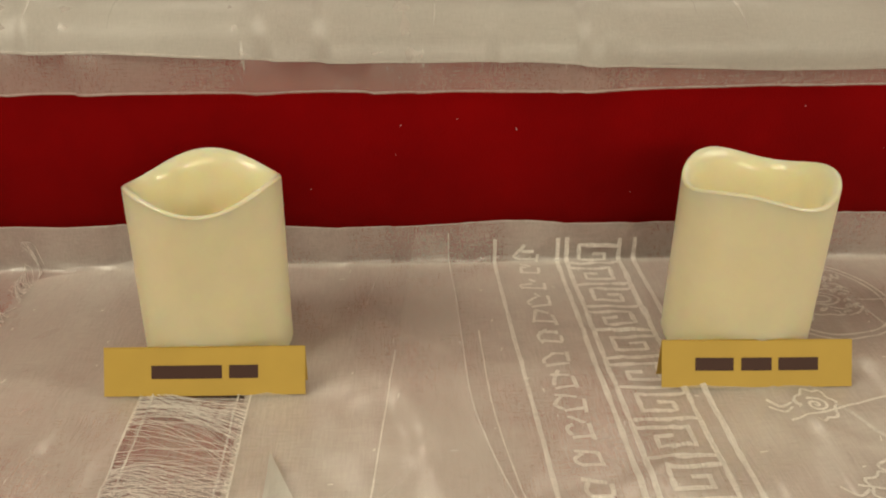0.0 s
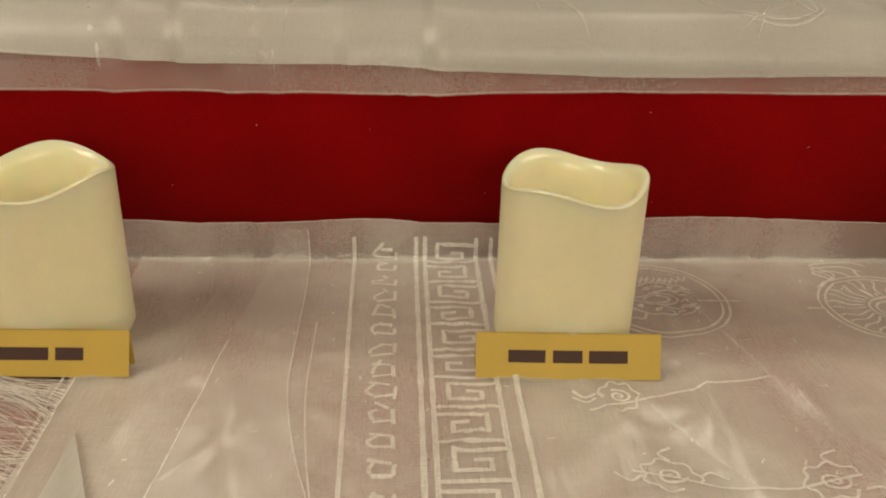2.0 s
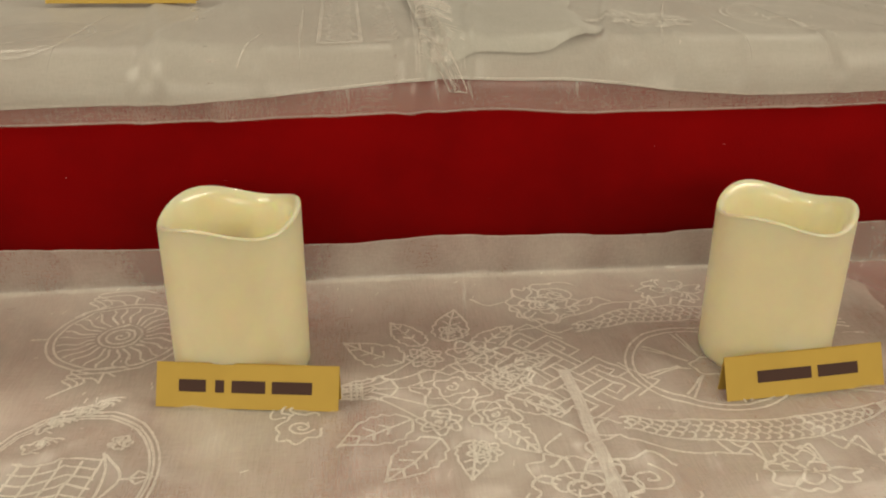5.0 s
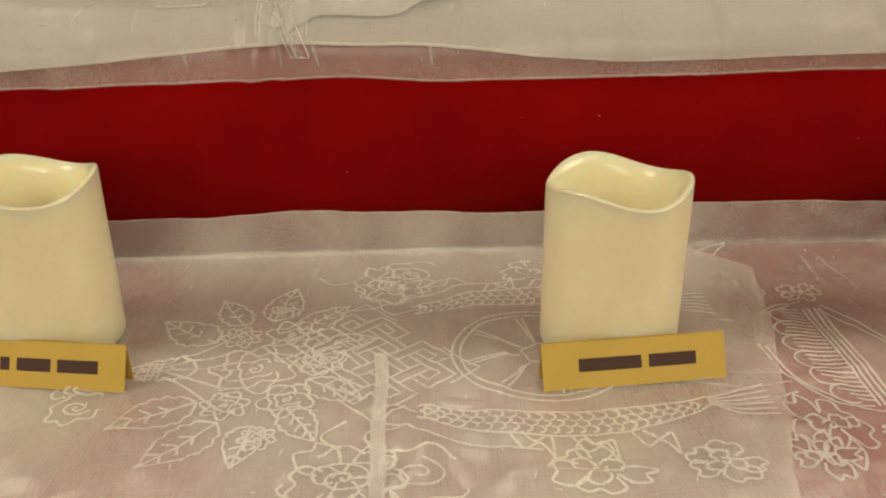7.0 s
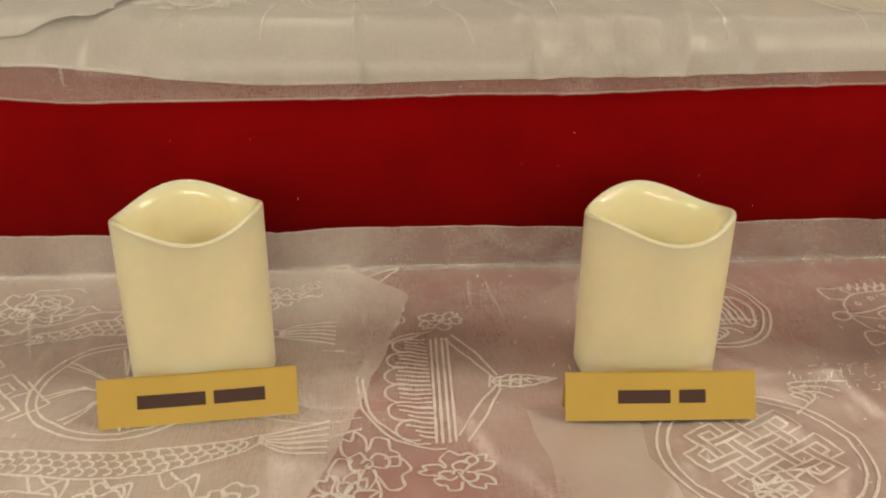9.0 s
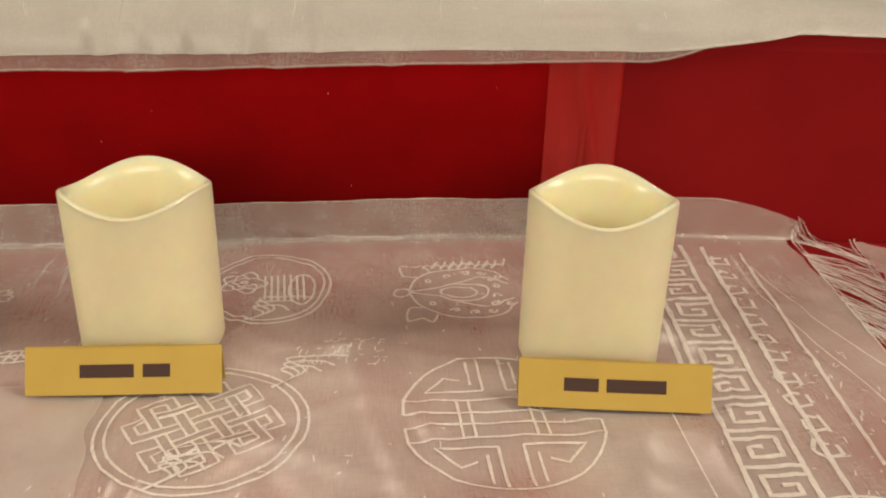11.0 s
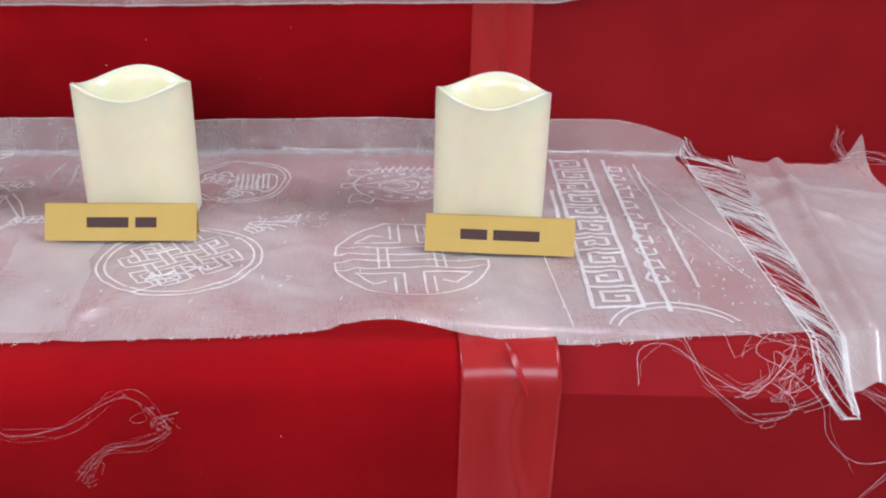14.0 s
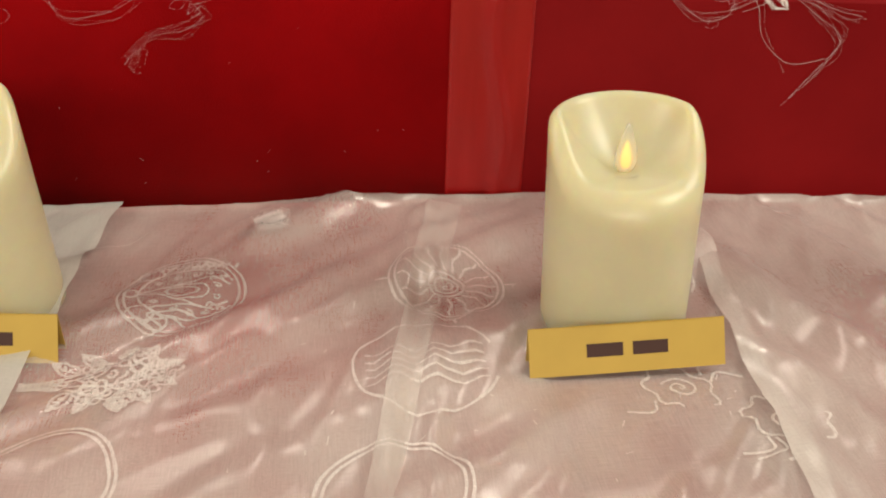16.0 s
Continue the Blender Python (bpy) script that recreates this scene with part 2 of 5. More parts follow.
def block(name, x0, x1, front, back, bottom, top, material, round_edge, label, shear=0.0, cut=None):
    """One step block with its worn upper front edge; shear turns the front of the block towards the room."""
    ob = thing(name, label, "step block", kind="structure")
    prof = [(back, bottom), (front, bottom)]
    if round_edge:
        for k in range(9):
            a = math.pi / 2 * k / 8
            prof.append((front + BEVEL * (1 - math.cos(a)), top - BEVEL * (1 - math.sin(a))))
    else:
        prof += [(front, top - BEVEL), (front + BEVEL * 0.9, top)]
    prof.append((back, top))
    xs = span(x0, x1, 0.02)
    bm = bmesh.new()
    rows = []
    for x in xs:
        sh = shear * (x - x0)
        rows.append([bm.verts.new((x, y + (sh if y < back - 0.01 else 0) + (0.0012 * wob(x * 9, z * 9, top) if bottom < z < top - 0.001 else 0), z)) for y, z in prof])
    for a, b in zip(rows, rows[1:]):
        n = len(prof)
        for i in range(n):
            bm.faces.new((a[i], a[(i + 1) % n], b[(i + 1) % n], b[i]))
    bm.faces.new(rows[0][::-1])
    bm.faces.new(rows[-1])
    body = part("body", bm, material, ob, smooth=False)
    if cut:
        body.data.materials.append(cut)
        for p in body.data.polygons:
            if p.normal.z > 0.4:
                p.material_index = 1
    for p in body.data.polygons:
        p.use_smooth = bool(round_edge) and len(p.vertices) == 4
    return ob


SEAM1, SEAM2 = 1.297, 1.345
block("step_lower_left", -0.9, 1.297, FRONT0, 0.9, -0.75, TOP0, FELT, True, "bottom step wrapped in fuzzy red felt")
block("step_lower_right", 1.2975, 2.2, FRONT0, 0.9, -0.75, TOP0, FOAM, False, "bottom step of red painted foam", 0.0, FOAM_CUT)
block("step_middle_left", -0.9, SEAM1, FRONT1, 0.9, TOP0 + 0.0005, TOP1, FELT, True, "middle step wrapped in red felt with rounded edge")
block("step_middle_right", SEAM1 + 0.0005, 2.2, FRONT1, 0.9, TOP0 + 0.0005, TOP1, FOAM, False, "middle step of red painted foam with porous bevelled edge", YAW_RIGHT, FOAM_CUT)
block("step_upper_left", -0.9, SEAM2, FRONT2, 0.95, TOP1 + 0.0005, TOP2, FELT, True, "upper step wrapped in red felt under white scarves")
block("step_upper_right", SEAM2 + 0.0005, 2.2, FRONT2, 0.95, TOP1 + 0.0005, TOP2, FOAM, False, "upper step of red painted foam beside the taped seam", YAW_RIGHT, FOAM_CUT)


def tape(x0, x1, seam, front, bottom, top, label, seed):
    """Red packing tape that closes the seam between two blocks, over the front and the edge."""
    def fn(x, s):
        sh = YAW_RIGHT * max(0.0, x - seam)
        rise = top - BEVEL - bottom
        wr = 0.0007 + 0.0006 * max(0.0, wob(x * 70, s * 9, seed)) + (0.0024 * math.exp(-((x - x0 - 0.62 * (x1 - x0) - 0.006 * math.sin(s * 40)) / 0.0035) ** 2) if s < rise else 0.0)
        if s < rise:
            return (x, front + sh - wr, bottom + s)
        a = (s - rise) / (BEVEL * 1.4)
        if a < 1:
            ang = a * math.pi / 2
            return (x, front + sh - wr + BEVEL * (1 - math.cos(ang)), top - BEVEL + (BEVEL + 0.0008 + wr) * math.sin(ang))
        return (x, front + sh + BEVEL + (s - rise - BEVEL * 1.4), top + 0.0012 + wr)
    length = top - bottom + 0.028
    ob = part("packing_tape", sheet(fn, span(x0, x1, 0.0025), span(0.0015, length, 0.004)), TAPE)
    sol = ob.modifiers.new("thickness", "SOLIDIFY")
    sol.thickness = 0.0002
    if top < 0.05:
        part("lifted_fold", sheet(lambda u, v: Vector((x0 + 0.024 + 0.011 * v + 0.0035 * u * math.sin(math.pi * v), front + 0.0095 - 0.014 * v - 0.004 * math.sin(math.pi * v) * (1 - u), top + 0.0015 - 0.026 * v + 0.002 * u)), span(0, 1, 0.25), span(0, 1, 0.1)), TAPE, ob, "shiny lifted crease of the tape")
    else:
        part("raised_crease", sheet(lambda u, v: Vector((x0 + 0.024 + 0.004 * u + 0.002 * math.sin(3 * v), front - 0.0016 - 0.0016 * math.sin(math.pi * u) * math.sin(math.pi * v), bottom + 0.05 + 0.075 * v)), span(0, 1, 0.2), span(0, 1, 0.08)), TAPE, ob, "raised crease in the tape")
    return tagged(ob, label, "tape")


tape(TAPE_X0, TAPE_X1, SEAM1, FRONT1, TOP0 + 0.001, TOP1, "creased glossy red packing tape over the middle step seam", 3.0)
tape(1.318, 1.369, SEAM2, FRONT2, TOP1 + 0.001, TOP2, "glossy red packing tape over the upper step seam", 8.0)

# the room around
def wall(name, x0, x1, y0, y1, z0, z1, material=None):
    bm = bmesh.new()
    box(bm, x0, x1, y0, y1, z0, z1)
    return tagged(part(name, bm, material or ROOM, smooth=False), "plain warm off-white painted wall" if "wall" in name else "plain room surface", "wall" if "wall" in name else name, kind="structure")


wall("floor", -3.2, 4.2, -3.2, 3.2, -0.85, -0.75, CARPET)
wall("ceiling", -3.2, 4.2, -3.2, 3.2, 2.0, 2.1)
wall("wall_west", -3.3, -3.2, -3.2, 3.2, -0.85, 2.1)
wall("wall_east", 4.2, 4.3, -3.2, 3.2, -0.85, 2.1)
wall("wall_south", -3.3, 4.3, -3.3, -3.2, -0.85, 2.1)
wall("wall_north", -3.3, 4.3, 3.2, 3.3, -0.85, 2.1)


# ---- how cloth lies on the steps ----
def back_line(x, front):
    return front - 0.002 + YAW_RIGHT * max(0.0, x - 1.345) if front == FRONT2 else front - 0.002 + YAW_RIGHT * max(0.0, x - SEAM1)


def lay(x, s, top, front, next_front, rough, off, seed, arc=0.008, bell=0.0):
    """Place of the cloth at x and at s, the way from the front of the step along the cloth; off: height of the layer."""
    yb = back_line(x, next_front)
    yf = front + BEVEL + (YAW_RIGHT * max(0.0, x - SEAM1) if front == FRONT1 else 0)
    w = rough * (0.55 * wob(x * 22 + 0.6 * s * 30, s * 17, seed) + 0.5 * wob(x * 55 + s * 25, s * 40, seed + 4) + 0.25 * abs(wob(x * 95, s * 60, seed + 9)))
    if front == FRONT1:
        w *= max(0.15, min(1.0, (s - 0.175) / 0.07))
        w += 0.010 * math.exp(-((x - 1.238) / 0.035) ** 2) * max(0.0, min(1.0, (0.235 - s) / 0.04)) + 0.0018 * math.exp(-((x - 1.297) / 0.04) ** 2) * max(0.0, min(1.0, (0.24 - s) / 0.03))
    w += bell * (0.5 + 0.5 * wob(x * 6, s * 3 + 0.5, seed + 2))
    w += (0.9 * max(0.1, min(1.0, (s - 0.175) / 0.07)) if front == FRONT1 else 0.5) * rough * crease(x, s, seed)
    if front == FRONT1:
        w += 0.6 * pressed(x, s, seed)
    if front == FRONT0:
        w += 0.0045 * math.exp(-((x - 1.228 - 0.15 * s) / 0.007) ** 2) + 0.003 * math.exp(-((x - 1.245 - 0.1 * s) / 0.005) ** 2)
        keep = 0.45 if off > 0.002 and x > 1.3 else 1.0
        if off > 0.002 and x > 1.3:
            w += 0.012 * max(-0.3, wob(x * 26 + s * 11, s * 1.5, seed + 90)) + 0.004 * wob(x * 60 + s * 26, s * 3, seed + 95)
        w += keep * 0.0125 * max(-0.25, wob(x * 11 - s * 18, s * 4 + x * 2, seed + 70)) + keep * 0.007 * wob(x * 26 - s * 34, s * 6 + 2 * x, seed + 77) + 0.0025 * max(0.0, 1 - abs(wob(x * 30 - s * 12, s * 7, seed + 81)) / 0.3) ** 2
        w *= 1 - 0.9 * max(math.exp(-((x - 1.34) ** 2 + (s + 0.015) ** 2) / 0.0030), math.exp(-((x - 1.01) ** 2 + (s - 0.01) ** 2) / 0.0030))
    h = off + 0.0012 + max(0.0, w + 0.35 * rough)
    flat = yb - arc
    if s < yf:
        d = yf - s
        return Vector((x, s + 0.18 * d, top + h - 0.55 * d))
    if s < flat:
        return Vector((x, s, top + h))
    a = (s - flat) / arc
    if a < math.pi / 2:
        r = arc - h
        return Vector((x, flat + r * math.sin(a), top + arc - r * math.cos(a)))
    return Vector((x, yb - h, top + arc + (s - flat - arc * math.pi / 2)))


FOLDS = [(random.Random(17 + k).uniform(-0.8, 2.0), random.Random(57 + k).uniform(-0.35, 0.35), random.Random(91 + k).uniform(0.0006, 0.0026), random.Random(37 + k).uniform(0.012, 0.05)) for k in range(44)]


def pressed(x, s, seed):
    """Straight folds pressed into the silk: a sharp step that fades to one side."""
    h = 0.0
    for xk, slope, rise, fade in FOLDS:
        d = x - xk - slope * (s - 0.45) - 0.11 * math.sin(seed * 3.1 + 40 * xk)
        if -0.004 < d < fade:
            h += rise * (min(1.0, 1 + d / 0.004) if d < 0 else (1 - d / fade) ** 1.5)
    return h


def crease(x, s, seed):
    """Sharp small ridges where the silk was folded and crumpled."""
    a = abs(wob(x * 11 + s * 7, s * 9 - x * 4, seed + 31))
    b = abs(wob(x * 17 - s * 13, s * 12 + x * 3, seed + 57))
    return max(0.0, 1 - a / 0.07) ** 1.5 + 0.6 * max(0.0, 1 - b / 0.06) ** 1.5


def edge_wave(x, seed, amp=0.003):
    return amp * (wob(x * 7, 0.3, seed) + 0.5 * wob(x * 21, 0.7, seed))


def ribbon(bm, pts, width, place):
    """A woven line: a narrow strip along pts (x, s), lying on the cloth."""
    n = len(pts)
    if n < 2:
        return
    last = None
    for i, p in enumerate(pts):
        ax, ay = pts[max(0, i - 1)][0], pts[max(0, i - 1)][1]
        bx, by = pts[min(n - 1, i + 1)][0], pts[min(n - 1, i + 1)][1]
        dx, dy = bx - ax, by - ay
        l = math.hypot(dx, dy) or 1.0
        wv = width * (0.42 + 0.16 * wob(p[0] * 300, p[1] * 300, 2.0))
        nx, ny = -dy / l * wv, dx / l * wv
        pair = (bm.verts.new(place(p[0] + nx, p[1] + ny)), bm.verts.new(place(p[0] - nx, p[1] - ny)))
        if last:
            bm.faces.new((last[0], last[1], pair[1], pair[0]))
        last = pair


# ---- woven motifs, as lists of lines in (x, s) ----
def fine(pts, step=0.004):
    out = [tuple(pts[0][:2])]
    for a, b in zip(pts, pts[1:]):
        n = max(1, int(math.hypot(b[0] - a[0], b[1] - a[1]) / step))
        out += [(a[0] + (b[0] - a[0]) * k / n, a[1] + (b[1] - a[1]) * k / n) for k in range(1, n + 1)]
    return out


def ring(cx, cy, rx, ry, a0=0.0, a1=360.0, rip=0.0, k=9, turn=0.0):
    n = max(10, int(abs(a1 - a0) / 9))
    c, s = math.cos(turn), math.sin(turn)
    out = []
    for i in range(n + 1):
        a = radians(a0 + (a1 - a0) * i / n)
        m = 1 + rip * math.sin(k * a)
        u, v = rx * m * math.cos(a), ry * m * math.sin(a)
        out.append((cx + u * c - v * s, cy + u * s + v * c))
    return out


def spiral(cx, cy, r, turns=2.0, a0=0.0, squash=1.0):
    n = int(18 * turns)
    return [(cx + r * (i / n) * math.cos(a0 + 2 * math.pi * turns * i / n), cy + squash * r * (i / n) * math.sin(a0 + 2 * math.pi * turns * i / n)) for i in range(n + 1)]


def double_ring(cx, cy, rx, ry):
    return [ring(cx, cy, rx, ry), ring(cx, cy, rx * 0.9, ry * 0.9)]


def cloud(cx, cy, r, rnd, squash=0.8):
    out = [ring(cx, cy, r, r * squash, 0, 300, 0.12, 7, rnd.uniform(0, 6)), spiral(cx, cy, r * 0.55, 1.8, rnd.uniform(0, 6), squash)]
    for k in range(3):
        a = rnd.uniform(0, 6.28)
        out.append(mid([(cx + r * math.cos(a), cy + squash * r * math.sin(a)), (cx + 1.5 * r * math.cos(a + 0.25), cy + squash * 1.5 * r * math.sin(a + 0.25)), (cx + 2.0 * r * math.cos(a - 0.05), cy + squash * 2.0 * r * math.sin(a - 0.05))], 5))
    return out


def leaf(x, y, length, ang, wide=0.34):
    """A serrated leaf with its midrib and side veins."""
    def at(u, v):
        return (x + u * math.cos(ang) - v * math.sin(ang), y + u * math.sin(ang) + v * math.cos(ang))
    out = []
    for sg in (-1, 1):
        pts = []
        for i in range(21):
            t = i / 20
            saw = 1 + 0.22 * ((t * 6) % 1 - 0.5)
            pts.append(at(length * (t - 0.04 * ((t * 6) % 1)), sg * length * wide * math.sin(math.pi * t ** 0.75) * saw))
        out.append(pts)
        for q in (0.3, 0.5, 0.7):
            out.append([at(length * q, 0), at(length * (q + 0.1), sg * length * wide * 0.5 * math.sin(math.pi * q))])
    out.append([at(0, 0), at(length * 0.5, length * 0.03), at(length * 0.95, 0)])
    return out


def blossom(cx, cy, r, rnd, petals=5):
    """A full flower: nested scalloped rings and a curled heart."""
    a = rnd.uniform(0, 6.28)
    return [ring(cx, cy, r, r, 0, 360, 0.16, petals, a), ring(cx, cy, r * 0.7, r * 0.7, 15, 345, 0.18, petals, a + 0.6), ring(cx, cy, r * 0.42, r * 0.42, 0, 300, 0.2, 4, a + 1.3), spiral(cx, cy, r * 0.22, 1.3, a)]


def wheel(cx, cy, rx, ry, rnd, spokes=26):
    out = double_ring(cx, cy, rx, ry) + [ring(cx, cy, rx * 0.3, ry * 0.3), ring(cx, cy, rx * 0.2, ry * 0.2), spiral(cx, cy, rx * 0.14, 1.2)]
    for k in range(spokes):
        a = 2 * math.pi * k / spokes + rnd.uniform(-0.03, 0.03)
        out.append([(cx + rx * q * math.cos(a + 0.06 * math.sin(14 * q)), cy + ry * q * math.sin(a + 0.06 * math.sin(14 * q))) for q in [0.36 + 0.5 * i / 6 for i in range(7)]])
    for k in range(4):
        a = math.pi / 2 * k
        out.append([(cx + rx * q * math.cos(a), cy + ry * q * math.sin(a)) for q in (1.0, 1.12, 1.24)])
    return out


def scarf_tail(cx, cy, r, rnd, side):
    """Ribbon tails that flutter round an emblem."""
    out = []
    for k in range(3):
        q = r * (0.7 + 0.2 * k)
        out.append(mid([(cx, cy), (cx + side * q * 0.5, cy + q * 0.45), (cx + side * q * 0.2, cy + q * 0.8), (cx + side * q * 0.9, cy + q * 0.9), (cx + side * q * 1.2, cy + q * (0.6 + 0.1 * k))], 5))
    return out


def endless_knot(cx, cy, w, h, turn=0.0, passes=1):
    """The endless knot: bands that pass over and under one another, joined by square loops at the rim."""
    out = []
    c, s = math.cos(turn), math.sin(turn)

    def at(u, v):
        u, v = u * w, v * h
        return (cx + u * c - v * s, cy + u * s + v * c)
    rows, d = (-0.66, -0.22, 0.22, 0.66), 0.085
    for i, k in enumerate(rows):
        for flip in (False, True):
            cuts = [r for j, r in enumerate(rows) if (i + j) % 2 == int(flip)]
            stops = [-0.88] + [q for r in cuts for q in (r - d * 1.25, r + d * 1.25)] + [0.88]
            for side in (-d, d):
                for a, b in zip(stops[::2], stops[1::2]):
                    if b - a > 0.05:
                        p, q = ((k + side, a), (k + side, b)) if not flip else ((a, k + side), (b, k + side))
                        out.append(fine([at(*p), at(*q)]))
    for sgn in (-1, 1):
        for a, b in ((rows[0], rows[1]), (rows[2], rows[3])):
            for g in (d, -d):
                e = 0.88 + (0.22 if g > 0 else 0.06)
                out.append(fine([at(a - g, sgn * 0.88), at(a - g, sgn * e), at(b + g, sgn * e), at(b + g, sgn * 0.88)]))
                out.append(fine([at(sgn * 0.88, a - g), at(sgn * e, a - g), at(sgn * e, b + g), at(sgn * 0.88, b + g)]))
    if passes > 1:
        for sx in (-1, 1):
            for sy in (-1, 1):
                out.append(fine([at(sx * 0.5, sy * 1.2), at(sx * 1.2, sy * 1.2), at(sx * 1.2, sy * 0.5)]))
    return out


def longevity(cx, cy, rx, ry):
    """The round long-life emblem: half rings with bars and angled hooks."""
    out = [ring(cx, cy, rx, ry, 18, 162), ring(cx, cy, rx, ry, 198, 342)]
    for sy in (-1, 1):
        for q in (0.10, 0.30):
            out.append(fine([(cx - rx * 0.97, cy + sy * ry * q), (cx - rx * 0.4, cy + sy * ry * (q - 0.02)), (cx + rx * 0.97, cy + sy * ry * q)]))
        for sx in (-1, 1):
            out.append(fine([(cx + sx * rx * 0.97, cy + sy * ry * 0.1), (cx + sx * rx * 0.95, cy + sy * ry * 0.3)]))
            out.append(fine([(cx + sx * rx * 0.12, cy + sy * ry * 0.42), (cx + sx * rx * 0.12, cy + sy * ry * 0.96)]))
            out.append(fine([(cx + sx * rx * 0.12, cy + sy * ry * 0.42), (cx + sx * rx * 0.72, cy + sy * ry * 0.42), (cx + sx * rx * 0.5, cy + sy * ry * 0.66), (cx + sx * rx * 0.34, cy + sy * ry * 0.60)]))
            out.append(fine([(cx + sx * rx * 0.24, cy + sy * ry * 0.52), (cx + sx * rx * 0.24, cy + sy * ry * 0.9)]))
    for sx in (-0.42, -0.30, 0.30, 0.42):
        out.append(fine([(cx + sx * rx, cy - ry * 0.3), (cx + sx * rx, cy + ry * 0.3)]))
    return out


def key_band(x0, x1, s0, s1, n, slope=0.0):
    """A column of square meanders, each hooked into the next; slope leans the column."""
    out = []
    w, h = x1 - x0, (s1 - s0) / n
    cx = (x0 + x1) / 2
    for k in range(n):
        b = s0 + k * h
        g = -1 if k % 2 else 1
        for P in ([(-0.5, 1.0), (-0.5, 0.04), (0.5, 0.04), (0.5, 0.80), (-0.26, 0.80), (-0.26, 0.30), (0.24, 0.30), (0.24, 0.56), (0.0, 0.56)], [(0.5, 0.80), (0.5, 1.0)]):
            out.append(fine([(cx + g * u * w + slope * (b + v * h - s0), b + v * h) for u, v in P], 0.003))
    return out


def script_bars(x, s0, s1, rnd, w=0.0125, n=14, slope=0.0):
    """Woven script that cannot be read: a column of plain bars."""
    out = []
    step = (s1 - s0) / n
    for k in range(n):
        b = s0 + step * k
        xk = x + slope * (b - s0)
        l = step * rnd.uniform(0.75, 0.98)
        side = rnd.uniform(0.3, 0.6)
        out.append(fine([(xk + w * 0.5, b + l * rnd.uniform(0.0, 0.3)), (xk + w * rnd.uniform(0.42, 0.58), b + l * rnd.uniform(0.55, 0.85))], 0.003))
        out.append(fine([(xk + w * 0.5, b + l * 0.2), (xk - w * side, b + l * rnd.uniform(0.05, 0.35))], 0.003))
        out.append(mid([(xk - w * side, b + l * 0.2), (xk - w * rnd.uniform(0.3, 0.7), b + l * rnd.uniform(0.4, 0.6)), (xk - w * rnd.uniform(0.0, 0.3), b + l * rnd.uniform(0.5, 1.0))], 3))
        out.append(fine([(xk + w * rnd.uniform(0.1, 0.45), b + l * 0.7), (xk - w * rnd.uniform(0.1, 0.55), b + l * rnd.uniform(0.7, 1.05))], 0.003))
    return out


def vase_emblem(cx, cy, rx, ry, rnd):
    """A ring with a rolled banner across it: hoops, seams, a cap with a spear tip, a staff and fluttering scarves."""
    def at(u, v):
        return (cx + u * rx, cy + v * ry)
    out = double_ring(cx, cy, rx, ry) + [ring(cx, cy, rx * 0.94, ry * 0.94)]
    for q in range(6):
        v = -0.36 + 0.62 * q / 5
        out.append([at(u, v + 0.05 * math.sin(7 * u + 1) * (1 - abs(v))) for u in span(-0.55, 0.36, 0.07)])
    for q in range(5):
        u = -0.52 + 0.85 * q / 4
        out.append([at(u + 0.05 * math.sin(5 * v), v) for v in span(-0.36, 0.26, 0.08)])
    out += [mid([at(0.36, -0.42), at(0.44, -0.2), at(0.44, 0.12), at(0.36, 0.34)], 5), mid([at(0.40, 0.30), at(0.62, 0.0), at(0.40, -0.38)], 5)]
    out += [fine([at(0.6, -0.02), at(0.72, -0.02)]), fine([at(0.72, -0.02), at(0.80, 0.07), at(0.96, -0.01), at(0.80, -0.09), at(0.72, -0.02)]), fine([at(0.72, -0.02), at(0.9, -0.01)])]
    out += [fine([at(-0.55, -0.08), at(-1.22, -0.12)]), fine([at(-1.0, -0.03), at(-1.26, -0.06), at(-1.26, -0.16), at(-1.0, -0.15)])]
    out += petals(*at(0.48, 0.48), 0.12 * rx, rnd) + petals(*at(0.42, -0.52), 0.14 * rx, rnd)
    for u, v, q in ((-0.45, 0.42, 1), (-0.42, 0.72, 1), (0.06, 1.0, 1), (-0.45, -0.62, -1), (-0.2, 0.9, 1)):
        out += scarf_tail(*at(u, v), rx * 0.24, rnd, q) + [ring(*at(u + 0.04, v + 0.06), rx * 0.13, ry * 0.09, 0, 300, 0.2, 5)]
    return out


def bouquet(cx, cy, w, h, rnd):
    out = []
    for k in range(11):
        a = math.pi * (0.1 + 1.8 * k / 10) - math.pi * 0.9
        out += leaf(cx + 0.30 * w * math.cos(a), cy + 0.34 * h * math.sin(a), 0.2 * h + rnd.uniform(0, 0.1) * h, a + rnd.uniform(-0.45, 0.45), 0.27)
    for u, v, q in ((0.0, 0.0, 0.21), (0.16, 0.24, 0.13), (0.2, -0.2, 0.13), (-0.12, 0.22, 0.1), (-0.1, -0.22, 0.11), (0.34, 0.04, 0.12), (0.08, 0.42, 0.08), (0.1, -0.4, 0.08)):
        out += blossom(cx + u * w, cy + v * h, q * w, rnd, rnd.choice((5, 6, 7)))
    for k in range(5):
        out.append(mid([(cx - 0.62 * w, cy + (k - 2) * 0.02 * h), (cx - 0.4 * w, cy + (k - 2) * 0.035 * h), (cx - 0.1 * w, cy + (k - 2) * 0.13 * h)], 5))
    for k in range(3):
        out.append(fine([(cx - (0.56 - 0.03 * k) * w, cy - 0.06 * h), (cx - (0.56 - 0.03 * k) * w, cy + 0.06 * h)]))
    return out


